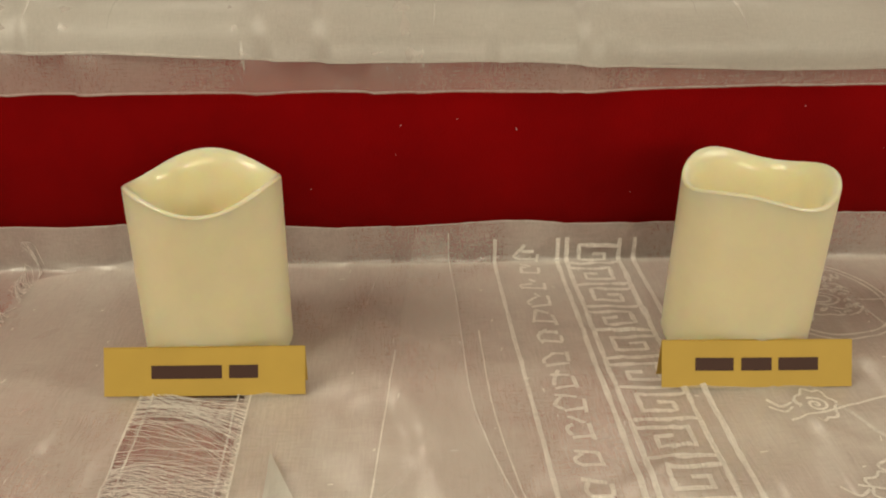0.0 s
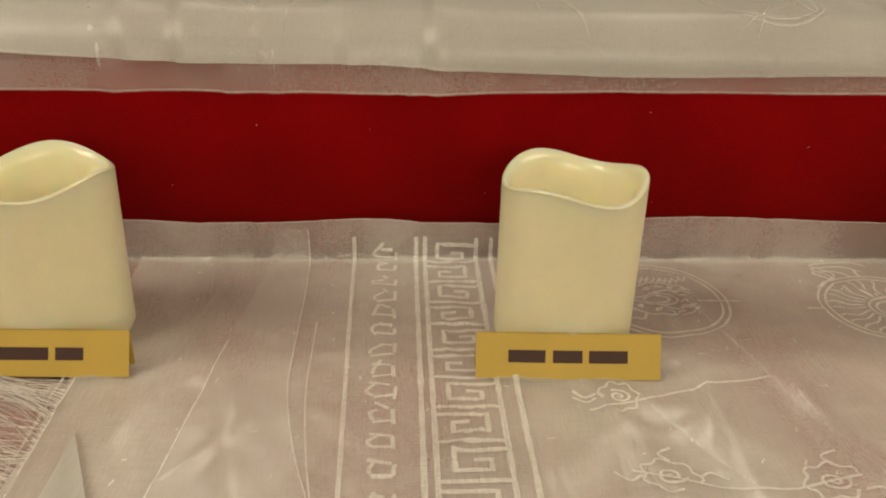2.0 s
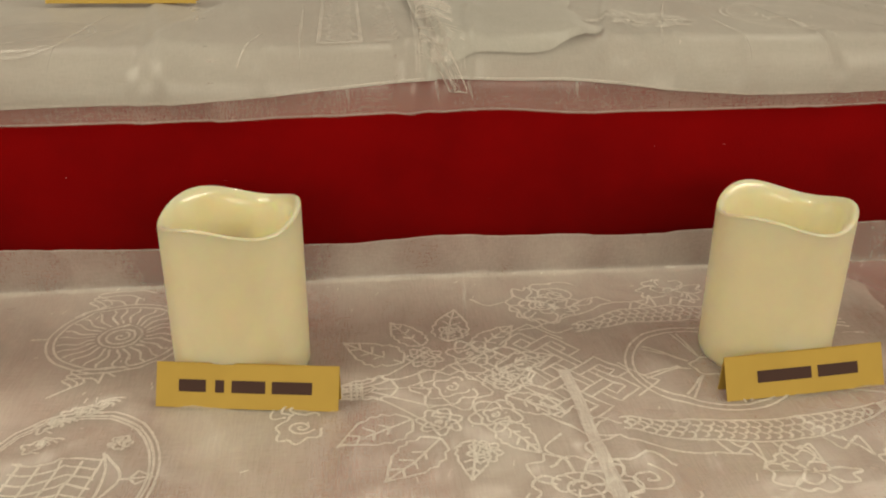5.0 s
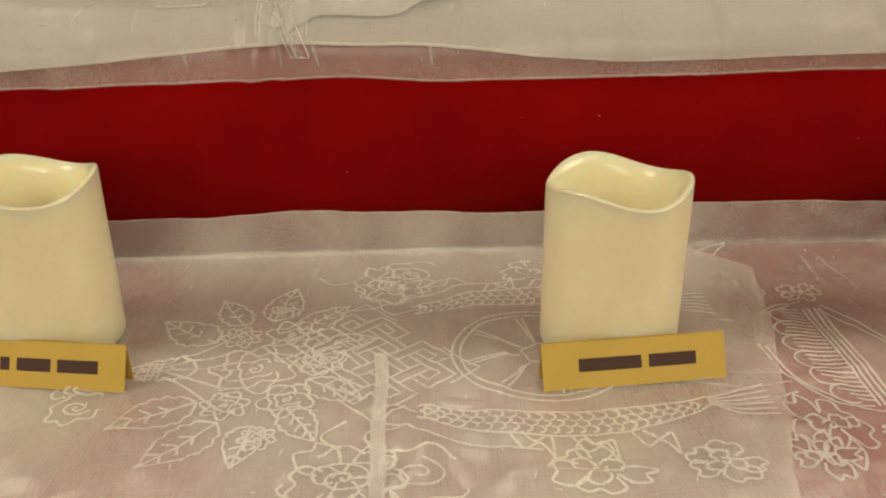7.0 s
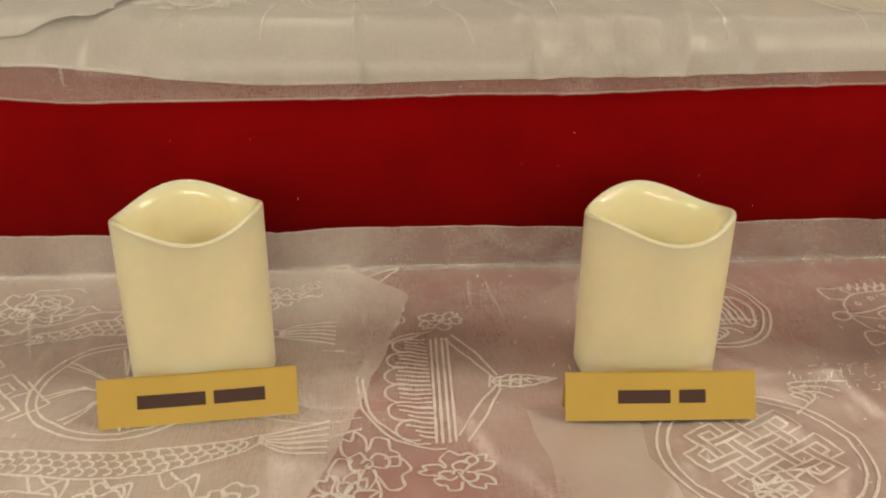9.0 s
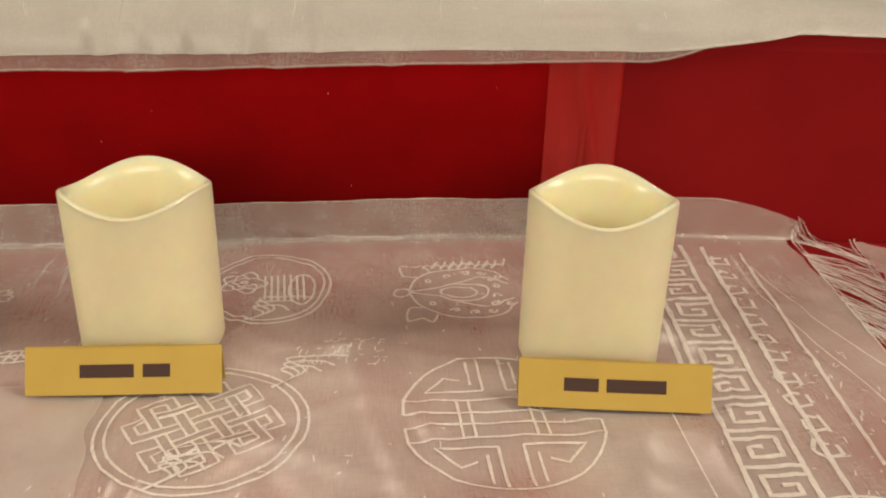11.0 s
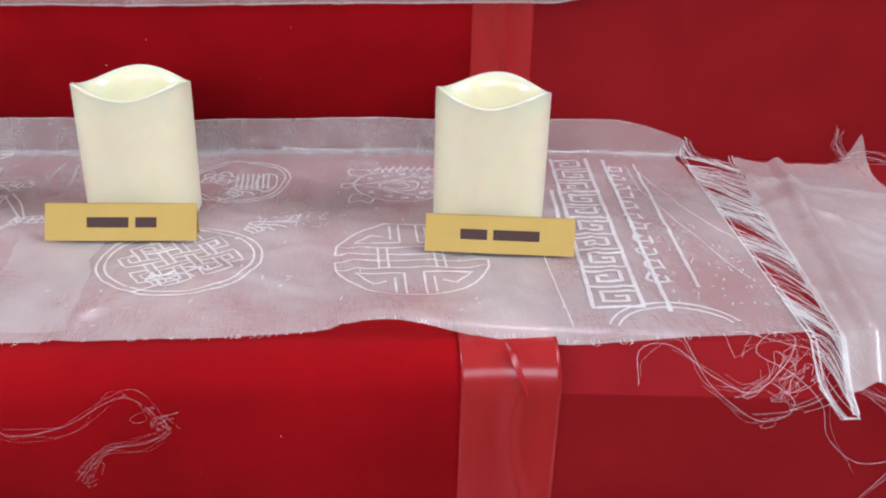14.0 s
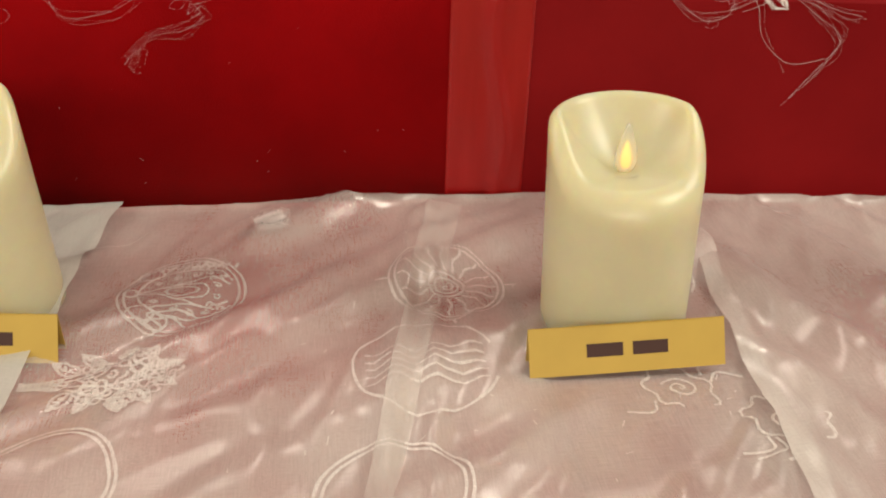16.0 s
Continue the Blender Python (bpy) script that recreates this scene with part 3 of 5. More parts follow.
def petals(cx, cy, r, rnd, n=8, squash=1.0):
    """A ruffled flower seen half from the side: overlapping notched petals round a curled heart."""
    out = []
    a0 = rnd.uniform(0, 6.28)

    def at(q, a):
        return (cx + q * r * math.cos(a), cy + squash * q * r * math.sin(a))
    for k in range(5):
        a, b = a0 + 1.2566 * k + rnd.uniform(-0.35, 0.35), rnd.uniform(0.4, 0.8)
        tip = rnd.uniform(0.92, 1.2)
        out.append(mid([at(0.45, a - b), at(0.85, a - b * 0.95), at(tip, a - 0.45 * b), at(tip * 0.86, a - 0.1 * b), at(tip * 1.06, a + 0.25 * b), at(0.9, a + 0.8 * b), at(0.5, a + b)], 5))
    for k in range(3):
        a = a0 + 2.09 * k + 0.5
        out.append(mid([at(0.12, a - 0.9), at(0.5, a - 0.5), at(0.62, a), at(0.46, a + 0.6), at(0.2, a + 0.9)], 5))
    out.append(spiral(cx, cy, r * 0.2, 1.1, a0, squash))
    return out


def fan(cx, cy, w, h, rnd):
    """The parasol emblem: a scalloped canopy with ribs, a rod, flowers and ribbons."""
    ex = cx + 0.5 * w
    out = [fine([(ex + q, cy - 0.46 * h), (ex + q + 0.003, cy + 0.43 * h)]) for q in (-0.001, 0.002, 0.0055, 0.0085)]
    out += [ring(ex, cy, w, 0.5 * h, 85, 275, 0.012, 11), ring(ex - 0.001, cy, w * 0.9, 0.47 * h, 95, 265, 0.02, 9)]
    for k in range(6):
        v = cy + h * (-0.36 + 0.72 * k / 5)
        r = math.sqrt(max(0.1, 1 - ((v - cy) / (0.5 * h)) ** 2))
        out.append(ring(ex - 0.42 * w * r, v, 0.22 * w, 0.075 * h, 70, 290))
    for k in range(24):
        v = cy + h * (-0.42 + 0.84 * k / 23)
        r = math.sqrt(max(0.05, 1 - ((v - cy) / (0.5 * h)) ** 2))
        out.append(mid([(ex - 0.001, v), (ex - 0.25 * w * r, v + 0.001), (ex - rnd.uniform(0.42, 0.55) * w * r, v + 0.003)], 3))
    out += petals(ex + 0.009, cy + 0.62 * h, 0.013, rnd, 10, 0.9) + petals(ex + 0.008, cy - 0.66 * h, 0.016, rnd, 10, 0.85)
    out += petals(ex - 0.028, cy + 0.72 * h, 0.017, rnd, 10, 1.3) + petals(ex - 0.034, cy - 0.62 * h, 0.017, rnd, 12, 1.5)
    out += petals(ex - 0.046, cy - 0.78 * h, 0.013, rnd, 8, 1.2)
    for s in (-1, 1):
        out.append(mid([(ex + 0.010, cy + s * 0.42 * h), (ex + 0.022, cy + s * 0.22 * h), (ex + 0.034, cy + 0.03 * h * s)], 6))
        out.append(mid([(ex + 0.014, cy + s * 0.46 * h), (ex + 0.026, cy + s * 0.28 * h), (ex + 0.036, cy + 0.06 * h * s)], 6))
    for k in range(3):
        out.append(mid([(ex - 0.04, cy + (0.35 - 0.06 * k) * h), (ex - 0.065, cy + (0.42 - 0.1 * k) * h), (ex - 0.095, cy + (0.57 - 0.22 * k) * h)], 5))
        out.append(mid([(ex - 0.037, cy - (0.35 - 0.08 * k) * h), (ex - 0.065, cy - (0.40 - 0.13 * k) * h), (ex - 0.09, cy - (0.42 - 0.2 * k) * h)], 5))
    out += leaf(ex + 0.032, cy, 0.9 * w, 0.05, 0.16)
    for k in range(4):
        out.append(fine([(cx + (1.25 + 0.14 * k) * w, cy - 0.05 * h), (cx + (1.3 + 0.14 * k) * w, cy + 0.05 * h)]))
    return out


def beast(cx, cy, w, h, rnd):
    """A spoked ring between two scaled bodies that run along it, with claws, tail wisps and curled clouds."""
    out = [ring(cx, cy, w * 0.44, h * 0.40), ring(cx, cy, w * 0.40, h * 0.36), ring(cx, cy, w * 0.09, h * 0.08, 0, 360, 0.1, 5)]
    for k in range(8):
        a = 0.785 * k + 0.2
        for q in (-0.05, 0.05):
            out.append(fine([(cx + 0.38 * w * math.cos(a + q), cy + 0.34 * h * math.sin(a + q)), (cx + 0.11 * w * math.cos(a), cy + 0.10 * h * math.sin(a))]))
    for g in (-1, 1):
        def spine(t, side):
            """Along the body from the neck (0) to the tail (1)."""
            thick = 0.085 * math.sin(math.pi * (0.12 + 0.8 * t)) ** 0.7
            return (cx + w * (-0.62 + 1.3 * t), cy + g * h * (0.45 + 0.12 * math.sin(math.pi * t) + side * thick))
        for side in (-1, 1):
            out.append([spine(i / 24, side) for i in range(25)])
        for j in range(3):
            for i in range(22):
                x, y = spine((i + 0.5 * (j % 2) + 0.3) / 23, -0.6 + 0.55 * j)
                out.append(ring(x, y, 0.022 * w, 0.022 * h, -100, 100))
        for k in range(6):
            x, y = spine(1.0, -0.8 + 0.3 * k)
            out.append(mid([(x, y), (x + 0.12 * w, y + g * h * 0.02 * (k - 2)), (x + 0.3 * w, y + g * h * 0.035 * (k - 3))], 5))
        for k in range(3):
            x, y = spine(0.3 + 0.2 * k, 1.0)
            out.append(mid([(x, y), (x + 0.05 * w, y + g * 0.10 * h), (x + 0.12 * w, y + g * 0.07 * h), (x + 0.17 * w, y + g * 0.16 * h)], 5))
            out.append(mid([(x + 0.05 * w, y), (x + 0.10 * w, y + g * 0.06 * h), (x + 0.17 * w, y + g * 0.03 * h), (x + 0.17 * w, y + g * 0.16 * h)], 5))
        out += petals(cx + 0.10 * w, cy + g * 0.86 * h, 0.19 * w, rnd, 8, 0.8) + petals(cx + 0.62 * w, cy + g * 0.84 * h, 0.15 * w, rnd, 8, 0.8)
        out.append(mid([(cx - 0.62 * w, cy + g * 0.46 * h), (cx - 0.72 * w, cy + g * 0.40 * h), (cx - 0.80 * w, cy + g * 0.50 * h), (cx - 0.66 * w, cy + g * 0.56 * h), (cx - 0.4 * w, cy + g * 0.68 * h), (cx - 0.1 * w, cy + g * 0.74 * h)], 6))
        out.append(spiral(cx - 0.62 * w, cy + g * 0.86 * h, 0.12 * w, 1.8, rnd.uniform(0, 6), 0.8))
        out.append(ring(cx - 0.60 * w, cy + g * 0.86 * h, 0.2 * w, 0.16 * h, 40, 330, 0.12, 6))
    return out


def face_emblem(cx, cy, w, h, rnd):
    """A winged emblem lying on its side: small head, two lobes, a drop in the middle, curls and a crown of wisps."""
    def at(u, v):
        return (cx + u * w, cy + v * h)
    out = [ring(*at(-0.50, 0.0), 0.07 * w, 0.06 * h), ring(*at(0.0, 0.0), 0.16 * w, 0.08 * h), ring(*at(0.03, 0.0), 0.23 * w, 0.13 * h, -130, 130)]
    for g in (-1, 1):
        out.append(mid([at(-0.43, 0.03 * g), at(-0.36, 0.20 * g), at(-0.16, 0.34 * g), at(0.12, 0.38 * g), at(0.34, 0.33 * g), at(0.48, 0.18 * g)], 6))
        out.append(mid([at(-0.44, 0.01 * g), at(-0.2, 0.06 * g), at(0.0, 0.15 * g), at(0.25, 0.22 * g), at(0.46, 0.12 * g)], 6))
        out.append(mid([at(-0.34, 0.24 * g), at(-0.46, 0.26 * g), at(-0.48, 0.42 * g), at(-0.36, 0.40 * g), at(-0.28, 0.44 * g), at(-0.22, 0.33 * g)], 6))
        out.append(ring(*at(-0.25, 0.17 * g), 0.02 * w, 0.022 * h))
        for u, v in ((-0.06, 0.26), (0.10, 0.30), (0.24, 0.29), (0.34, 0.08), (0.40, 0.22), (0.30, 0.18)):
            out.append(spiral(*at(u, v * g), 0.05 * w, 1.1, rnd.uniform(0, 6), 0.8))
    for k in range(9):
        u = -0.28 + 0.08 * k
        out.append(mid([at(u, 0.38), at(u + 0.05, 0.46 + 0.03 * (k % 2)), at(u + 0.11, 0.42), at(u + 0.15, 0.52)], 4))
    return out


def flecks(x0, x1, s0, s1, n, rnd):
    """Short stray weft floats."""
    out = []
    for k in range(n):
        x, s, a, l = rnd.uniform(x0, x1), rnd.uniform(s0, s1), rnd.choice((0.1, 1.2, 1.5)) + rnd.uniform(-0.3, 0.3), rnd.uniform(0.0015, 0.005)
        out.append(fine([(x, s), (x + l * math.cos(a), s + l * math.sin(a))], 0.003))
    return out


def emblems(sets, place, parent, width=0.0017, material=None):
    """Each woven emblem as a part of its scarf; crease lines are sheen painted as pale strips."""
    wide = {"key_border": 0.0034, "stray_floats": 0.0008, "border_line": 0.0027, "crease_sheen": 0.0009}
    for name, lines in sets:
        if name == "script_bar":
            for k in range(0, len(lines), 4):
                pattern(lines[k:k + 4], place, parent, 0.0025, name, material)
            continue
        ob = pattern(lines, place, parent, wide.get(name, width), name, material)
        if name == "stray_floats":
            tagged(ob, kind="stuff")


def pattern(lines, place, parent, width=0.00125, name="woven_pattern", material=None):
    bm = bmesh.new()
    for l in lines:
        ribbon(bm, [(p[0], p[1]) for p in l], width, place)
    return part(name, bm, material or THREAD, parent, "raised white woven lines and painted crease sheen")


def open_band(x_of, s0, s1, place, parent, rnd, width, n=150, lean=-0.030):
    """A band of the scarf with no weft: fine loose bright threads across it, gathered in slack strands."""
    bm = bmesh.new()
    wide = width if callable(width) else (lambda s: width)
    for k in range(n):
        s = s0 + (s1 - s0) * (k + rnd.uniform(-0.8, 0.8)) / n
        if wob(s * 55, 0.5, 7.0) > rnd.uniform(-0.25, 0.45):
            continue
        drift = lean * (1 + 0.8 * wob(s * 22, 0.6, 3.0)) + rnd.gauss(0, 0.010)
        slack = 0.016 * wob(s * 40, 0.2, 5.0) + rnd.gauss(0, 0.0025)
        lift = 0.0045 * max(0.0, wob(s * 30, 0.9, 9.0)) + rnd.uniform(0.0, 0.0015)
        pts = []
        for i in range(9):
            t = i / 8
            q = max(s0 - 0.01, min(s1 + 0.002, s + drift * (t - 0.2) + slack * math.sin(math.pi * t)))
            p = place(x_of(q) + wide(q) * t, q)
            pts.append(p + Vector((0, 0, 0.0006 + lift * math.sin(math.pi * t))))
        tube(bm, pts, rnd.uniform(0.00007, 0.00017), 3)
    return part("fringe", bm, THREAD_OPAQUE, parent, "loose shiny unwoven silk threads")


def scarf(label, x0, x1, s0, s1, place, material, group, step=0.005, slant=0.0, s_of=None, edge=None):
    ob = thing("scarf", label, "scarf", group)
    x_right = edge or (lambda v: 0.0)
    fn = (lambda u, v: place(x0 + (x1 - x0) * u + slant * (v - 0.5) + u ** 4 * x_right(v) + u ** 12 * (0.007 * wob(v * 4, x1, 3.0) + 0.002 * wob(v * 17, x1, 5.0)), (s0 + (s1 - s0) * v) if s_of is None else s_of(x0 + (x1 - x0) * u, v)))
    part("cloth", sheet(fn, span(0, 1, min(step, 0.0036) / (x1 - x0)), span(0, 1, step / 0.33 if s_of else step / (s1 - s0))), material, ob)
    return ob


def hem_line(parent, place, s_of, x0, x1, v, inset=0.0008, width=0.0009):
    """The firmer selvedge along a long edge of a scarf."""
    pts = [(x, s_of(x, v) + (inset if v < 0.5 else -inset)) for x in span(x0, x1, 0.006)]
    bm = bmesh.new()
    ribbon(bm, pts, width, lambda x, s: place(x, s) + Vector((0, -0.0004, 0.0004)))
    return part("selvedge", bm, THREAD_FAINT, parent, "firm woven white edge")


def frayed(parent, place, s_of, x0, x1, n, r):
    """Short loose weft ends along the cut edge."""
    bm = bmesh.new()
    for k in range(n):
        x = r.uniform(x0, x1)
        s = s_of(x, 0.0)
        l = r.uniform(0.0005, 0.0016)
        tube(bm, [place(x, s + 0.002), place(x + r.uniform(-0.001, 0.001), s - l * 0.5), place(x + r.uniform(-0.002, 0.002), s - l) + Vector((0, -0.0005, r.uniform(-0.0005, 0.001)))], 0.00014, 3)
    return tagged(part("frayed_edge", bm, THREAD_OPAQUE, parent), kind="stuff")


# ---- scarves on the middle step ----
def mid_layer(off, seed, rough=0.0022):
    return lambda x, s: lay(x, s, TOP1, FRONT1, FRONT2, rough, off, seed)


LAP = 0.0294


def mid_span(off_front=0.0, off_back=0.0, seed=1.0):
    def s_of(x, v):
        a = 0.186 + off_front + edge_wave(x, seed) - 0.012 * max(0.0, min(1.0, (x - 1.2) / 0.15))
        drop = 0.050 * max(0.0, min(1.0, (x - 1.44) / 0.13)) ** 1.5
        b = back_line(x, FRONT2) + LAP + off_back + edge_wave(x, seed + 5, 0.0035) - drop
        return a + (b - a) * v
    return s_of


rnd = random.Random(5)
P1, P2, P3, P4 = mid_layer(0.0, 11.0, 0.0016), mid_layer(0.0020, 23.0, 0.0016), mid_layer(0.0012, 37.0, 0.0016), mid_layer(0.0030, 51.0, 0.0024)
GROUP1 = "offering scarves on the middle step"

# left end scarf, with its loose end
s_a = scarf("white translucent silk scarf with loose fringed end", -0.181, -0.080, 0, 1, P3, SILK_DOUBLE, GROUP1, 0.006, s_of=lambda x, v: mid_span(0.0, -0.016 - 0.028 * max(0.0, min(1.0, (-0.10 - x) / 0.08)), 4.0)(x, v))
emblems((("cloud_emblem", cloud(-0.24, 0.43, 0.03, rnd)), ("cloud_emblem", cloud(-0.2, 0.30, 0.025, rnd)), ("stray_floats", flecks(-0.4, -0.1, 0.25, 0.5, 40, rnd))), lambda x, s: P3(x, s) + Vector((0, 0, 0.0006)), s_a)
open_band(lambda s: -0.189 + 0.02 * (s - 0.4), 0.30, 0.515, P3, s_a, rnd, 0.012, 420, -0.02)
open_band(lambda s: -0.081, 0.19, 0.36, P3, s_a, rnd, 0.054, 480, -0.016)
pattern([fine([(-0.081 + q, 0.19), (-0.081 + q, 0.36)]) for q in (0.0, 0.006, 0.048, 0.054)], lambda x, s: P3(x, s) + Vector((0, 0, 0.0012)), s_a, 0.001, "fringe_stitching")

def wide_span(x, v):
    return mid_span(0.004, -0.0300, 7.0)(x, v)


# main scarf with key border, wheel, vase and flowers
s_b = scarf("white translucent silk scarf woven with key border, wheel, vase and flowers", -0.03, 0.898, 0, 1, P2, SILK_DOUBLE, GROUP1, 0.005, s_of=wide_span, edge=lambda v: -0.028 + 0.080 * min(1.0, v / 0.86) ** 0.9 - 0.05 * max(0.0, (v - 0.86) / 0.14) ** 1.5)
def fold_x(s):
    return 0.082 + 0.9 * max(0.0, 0.36 - s) ** 1.7 - 0.03 * max(0.0, s - 0.45)


part("folded_strip", sheet(lambda u, v: P2((0.037 + 0.1 * (0.21 + 0.31 * v - 0.31)) * (1 - u) + fold_x(0.21 + 0.31 * v) * u, 0.21 + 0.31 * v) + Vector((0, 0, 0.0006 + 0.0012 * u * u)), span(0, 1, 0.1), span(0, 1, 0.03)), SILK_FAINT, s_b, "soft doubled fold of the silk")
key_lines = [fine([(0.201, s) for s in span(0.23, 0.515, 0.01)]), fine([(0.151, s) for s in span(0.22, 0.515, 0.01)])]
emblems((
    ("border_line", [fine([(0.112 + 0.002 * math.sin(9 * s), s) for s in span(0.22, 0.515, 0.01)])]),
    ("key_border", key_band(0.157, 0.191, 0.215, 0.515, 11) + key_lines),
    ("script_bar", script_bars(0.131, 0.23, 0.515, rnd)),
    # Bright edges of the soft folds, laid on as pale lines.
    ("crease_sheen", [fine([(fold_x(s), s) for s in span(0.21, 0.52, 0.01)])]),
    ("crease_sheen", [fine([(0.092 + 0.35 * max(0.0, 0.35 - s) ** 1.5, s) for s in span(0.25, 0.41, 0.01)])]),
    ("crease_sheen", [fine([(0.037 + 0.1 * (s - 0.31), s) for s in span(0.25, 0.39, 0.01)])]),
    ("ring_emblem", double_ring(0.302, 0.438, 0.042, 0.046) + face_emblem(0.300, 0.438, 0.05, 0.055, rnd) + [fine([(0.325, 0.437), (0.352, 0.436)])]),
    ("wheel_emblem", wheel(0.445, 0.427, 0.043, 0.043, rnd) + scarf_tail(0.41, 0.455, 0.035, rnd, 1) + scarf_tail(0.42, 0.36, 0.03, rnd, 1) + scarf_tail(0.47, 0.465, 0.025, rnd, 1)),
    ("vase_emblem", vase_emblem(0.447, 0.287, 0.046, 0.058, rnd)),
    ("ribbon_emblem", [mid([(0.235, 0.322), (0.262, 0.330), (0.30, 0.342), (0.338, 0.352)], 6)] + cloud(0.252, 0.333, 0.012, rnd)),
    ("ribbon_emblem", [mid([(0.245, 0.276), (0.30, 0.262), (0.35, 0.272)], 6)] + cloud(0.335, 0.268, 0.014, rnd) + cloud(0.262, 0.272, 0.013, rnd)),
    ("flower_emblem", bouquet(0.642, 0.35, 0.10, 0.15, rnd)),
    ("cloud_emblem", cloud(0.560, 0.318, 0.014, rnd)),
    ("knot_emblem", endless_knot(0.702, 0.358, 0.030, 0.040, 0.7, 2)),
    ("cloud_emblem", petals(0.712, 0.444, 0.022, rnd, 12) + cloud(0.712, 0.444, 0.024, rnd)),
    ("cloud_emblem", petals(0.694, 0.258, 0.024, rnd, 12) + cloud(0.694, 0.258, 0.026, rnd)),
    ("scaled_emblem", beast(0.795, 0.358, 0.11, 0.115, rnd)),
    ("stray_floats", flecks(0.0, 0.88, 0.22, 0.5, 170, rnd)),
), lambda x, s: P2(x, s) + Vector((0, 0, 0.0007)), s_b)
flap = part("turned_corner", sheet(lambda u, v: P2(-0.012 + 0.03 * u * v, 0.307 - 0.07 * v) + Vector((0, 0, 0.001 + 0.002 * u)), span(0, 1, 0.2), span(0.02, 1, 0.1)), SILK_WHITE, s_b, "white turned back fold")

# right scarf with parasol, knot, long-life emblem and key border, up to the unwoven band
s_c = scarf("white translucent silk scarf woven with parasol, endless knot and key border", -0.75, 1.487, 0, 1, P1, SILK, GROUP1, 0.005, slant=0.035, s_of=lambda x, v: min(mid_span(0.0, 0.0, 1.0)(x, v), back_line(x, FRONT2) - 0.001))


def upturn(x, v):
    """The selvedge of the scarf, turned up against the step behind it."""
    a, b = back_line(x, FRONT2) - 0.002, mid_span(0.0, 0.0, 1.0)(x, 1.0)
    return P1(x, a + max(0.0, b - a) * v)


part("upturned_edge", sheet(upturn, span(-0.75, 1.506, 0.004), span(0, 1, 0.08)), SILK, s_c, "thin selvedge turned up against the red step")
emblems((
    ("parasol_emblem", fan(0.936, 0.354, 0.040, 0.112, rnd)),
    ("cloud_emblem", [mid([(0.86, 0.452), (0.885, 0.478), (0.905, 0.47), (0.925, 0.49), (0.942, 0.497)], 6), mid([(0.865, 0.44), (0.89, 0.47), (0.91, 0.46), (0.942, 0.495)], 6)] + cloud(0.885, 0.47, 0.014, rnd)),
    ("knot_emblem", double_ring(1.110, 0.285, 0.050, 0.050) + endless_knot(1.110, 0.285, 0.030, 0.027, 0.5, 1) + scarf_tail(1.09, 0.24, 0.03, rnd, 1) + scarf_tail(1.14, 0.315, 0.03, rnd, 1)),
    ("ring_emblem", double_ring(1.130, 0.428, 0.040, 0.047) + blossom(1.115, 0.435, 0.013, rnd) + [fine([(1.13 + 0.004 * k, 0.41), (1.128 + 0.004 * k, 0.445)]) for k in range(7)] + [ring(1.152, 0.425, 0.008, 0.02)] + scarf_tail(1.12, 0.385, 0.03, rnd, 1)),
    ("curl_emblem", face_emblem(1.250, 0.414, 0.072, 0.085, rnd)),
    ("longevity_emblem", longevity(1.254, 0.280, 0.050, 0.055)),
    ("key_border", key_band(1.353, 1.383, 0.205, 0.475, 10, 0.125) + [fine([(1.397 + 0.125 * (s - 0.2), s) for s in span(0.20, 0.47, 0.01)]), fine([(1.346 + 0.125 * (s - 0.2), s) for s in span(0.3, 0.40, 0.01)])]),
    ("crease_sheen", [fine([(1.337 + 0.03 * (s - 0.2), s) for s in span(0.185, 0.29, 0.01)])]),
    ("crease_sheen", [mid([(1.452, 0.445), (1.462, 0.36), (1.478, 0.30)], 8), mid([(1.44, 0.40), (1.452, 0.30), (1.462, 0.24)], 8)]),
    ("script_bar", script_bars(1.404, 0.235, 0.46, rnd, 0.011, 11, 0.15)),
    ("border_line", [fine([(1.425 + 0.13 * (s - 0.23), s) for s in span(0.23, 0.46, 0.01)])]),
    ("arc_emblem", [ring(1.395, 0.175, 0.04, 0.035, 20, 160), ring(1.395, 0.175, 0.035, 0.03, 20, 160)]),
    ("stray_floats", flecks(0.98, 1.47, 0.2, 0.49, 170, rnd) + flecks(1.15, 1.2, 0.33, 0.36, 60, rnd) + flecks(1.40, 1.47, 0.2, 0.34, 60, rnd)),
), lambda x, s: P1(x, s) + Vector((0, 0, 0.0007)), s_c)
def band_left(s):
    return 1.463 + 0.125 * max(-0.03, s - 0.165)


def band_wide(s):
    return 0.019 + 0.085 * max(-0.03, s - 0.16)


def band_back(x):
    return back_line(x, FRONT2) + LAP - 0.050 * max(0.0, min(1.0, (x - 1.44) / 0.13)) ** 1.5


open_band(band_left, 0.128, 0.496, P1, s_c, rnd, band_wide, 520, -0.05)
pattern([fine([(band_left(s) + q, s) for s in span(0.14, 0.488, 0.01)]) for q in (0.0, 0.003)] + [fine([(band_left(s) + band_wide(s) - q, s) for s in span(0.12, 0.475, 0.01)]) for q in (0.0, 0.003)], lambda x, s: P1(x, s) + Vector((0, 0, 0.0012)), s_c, 0.0011, "fringe_stitching")


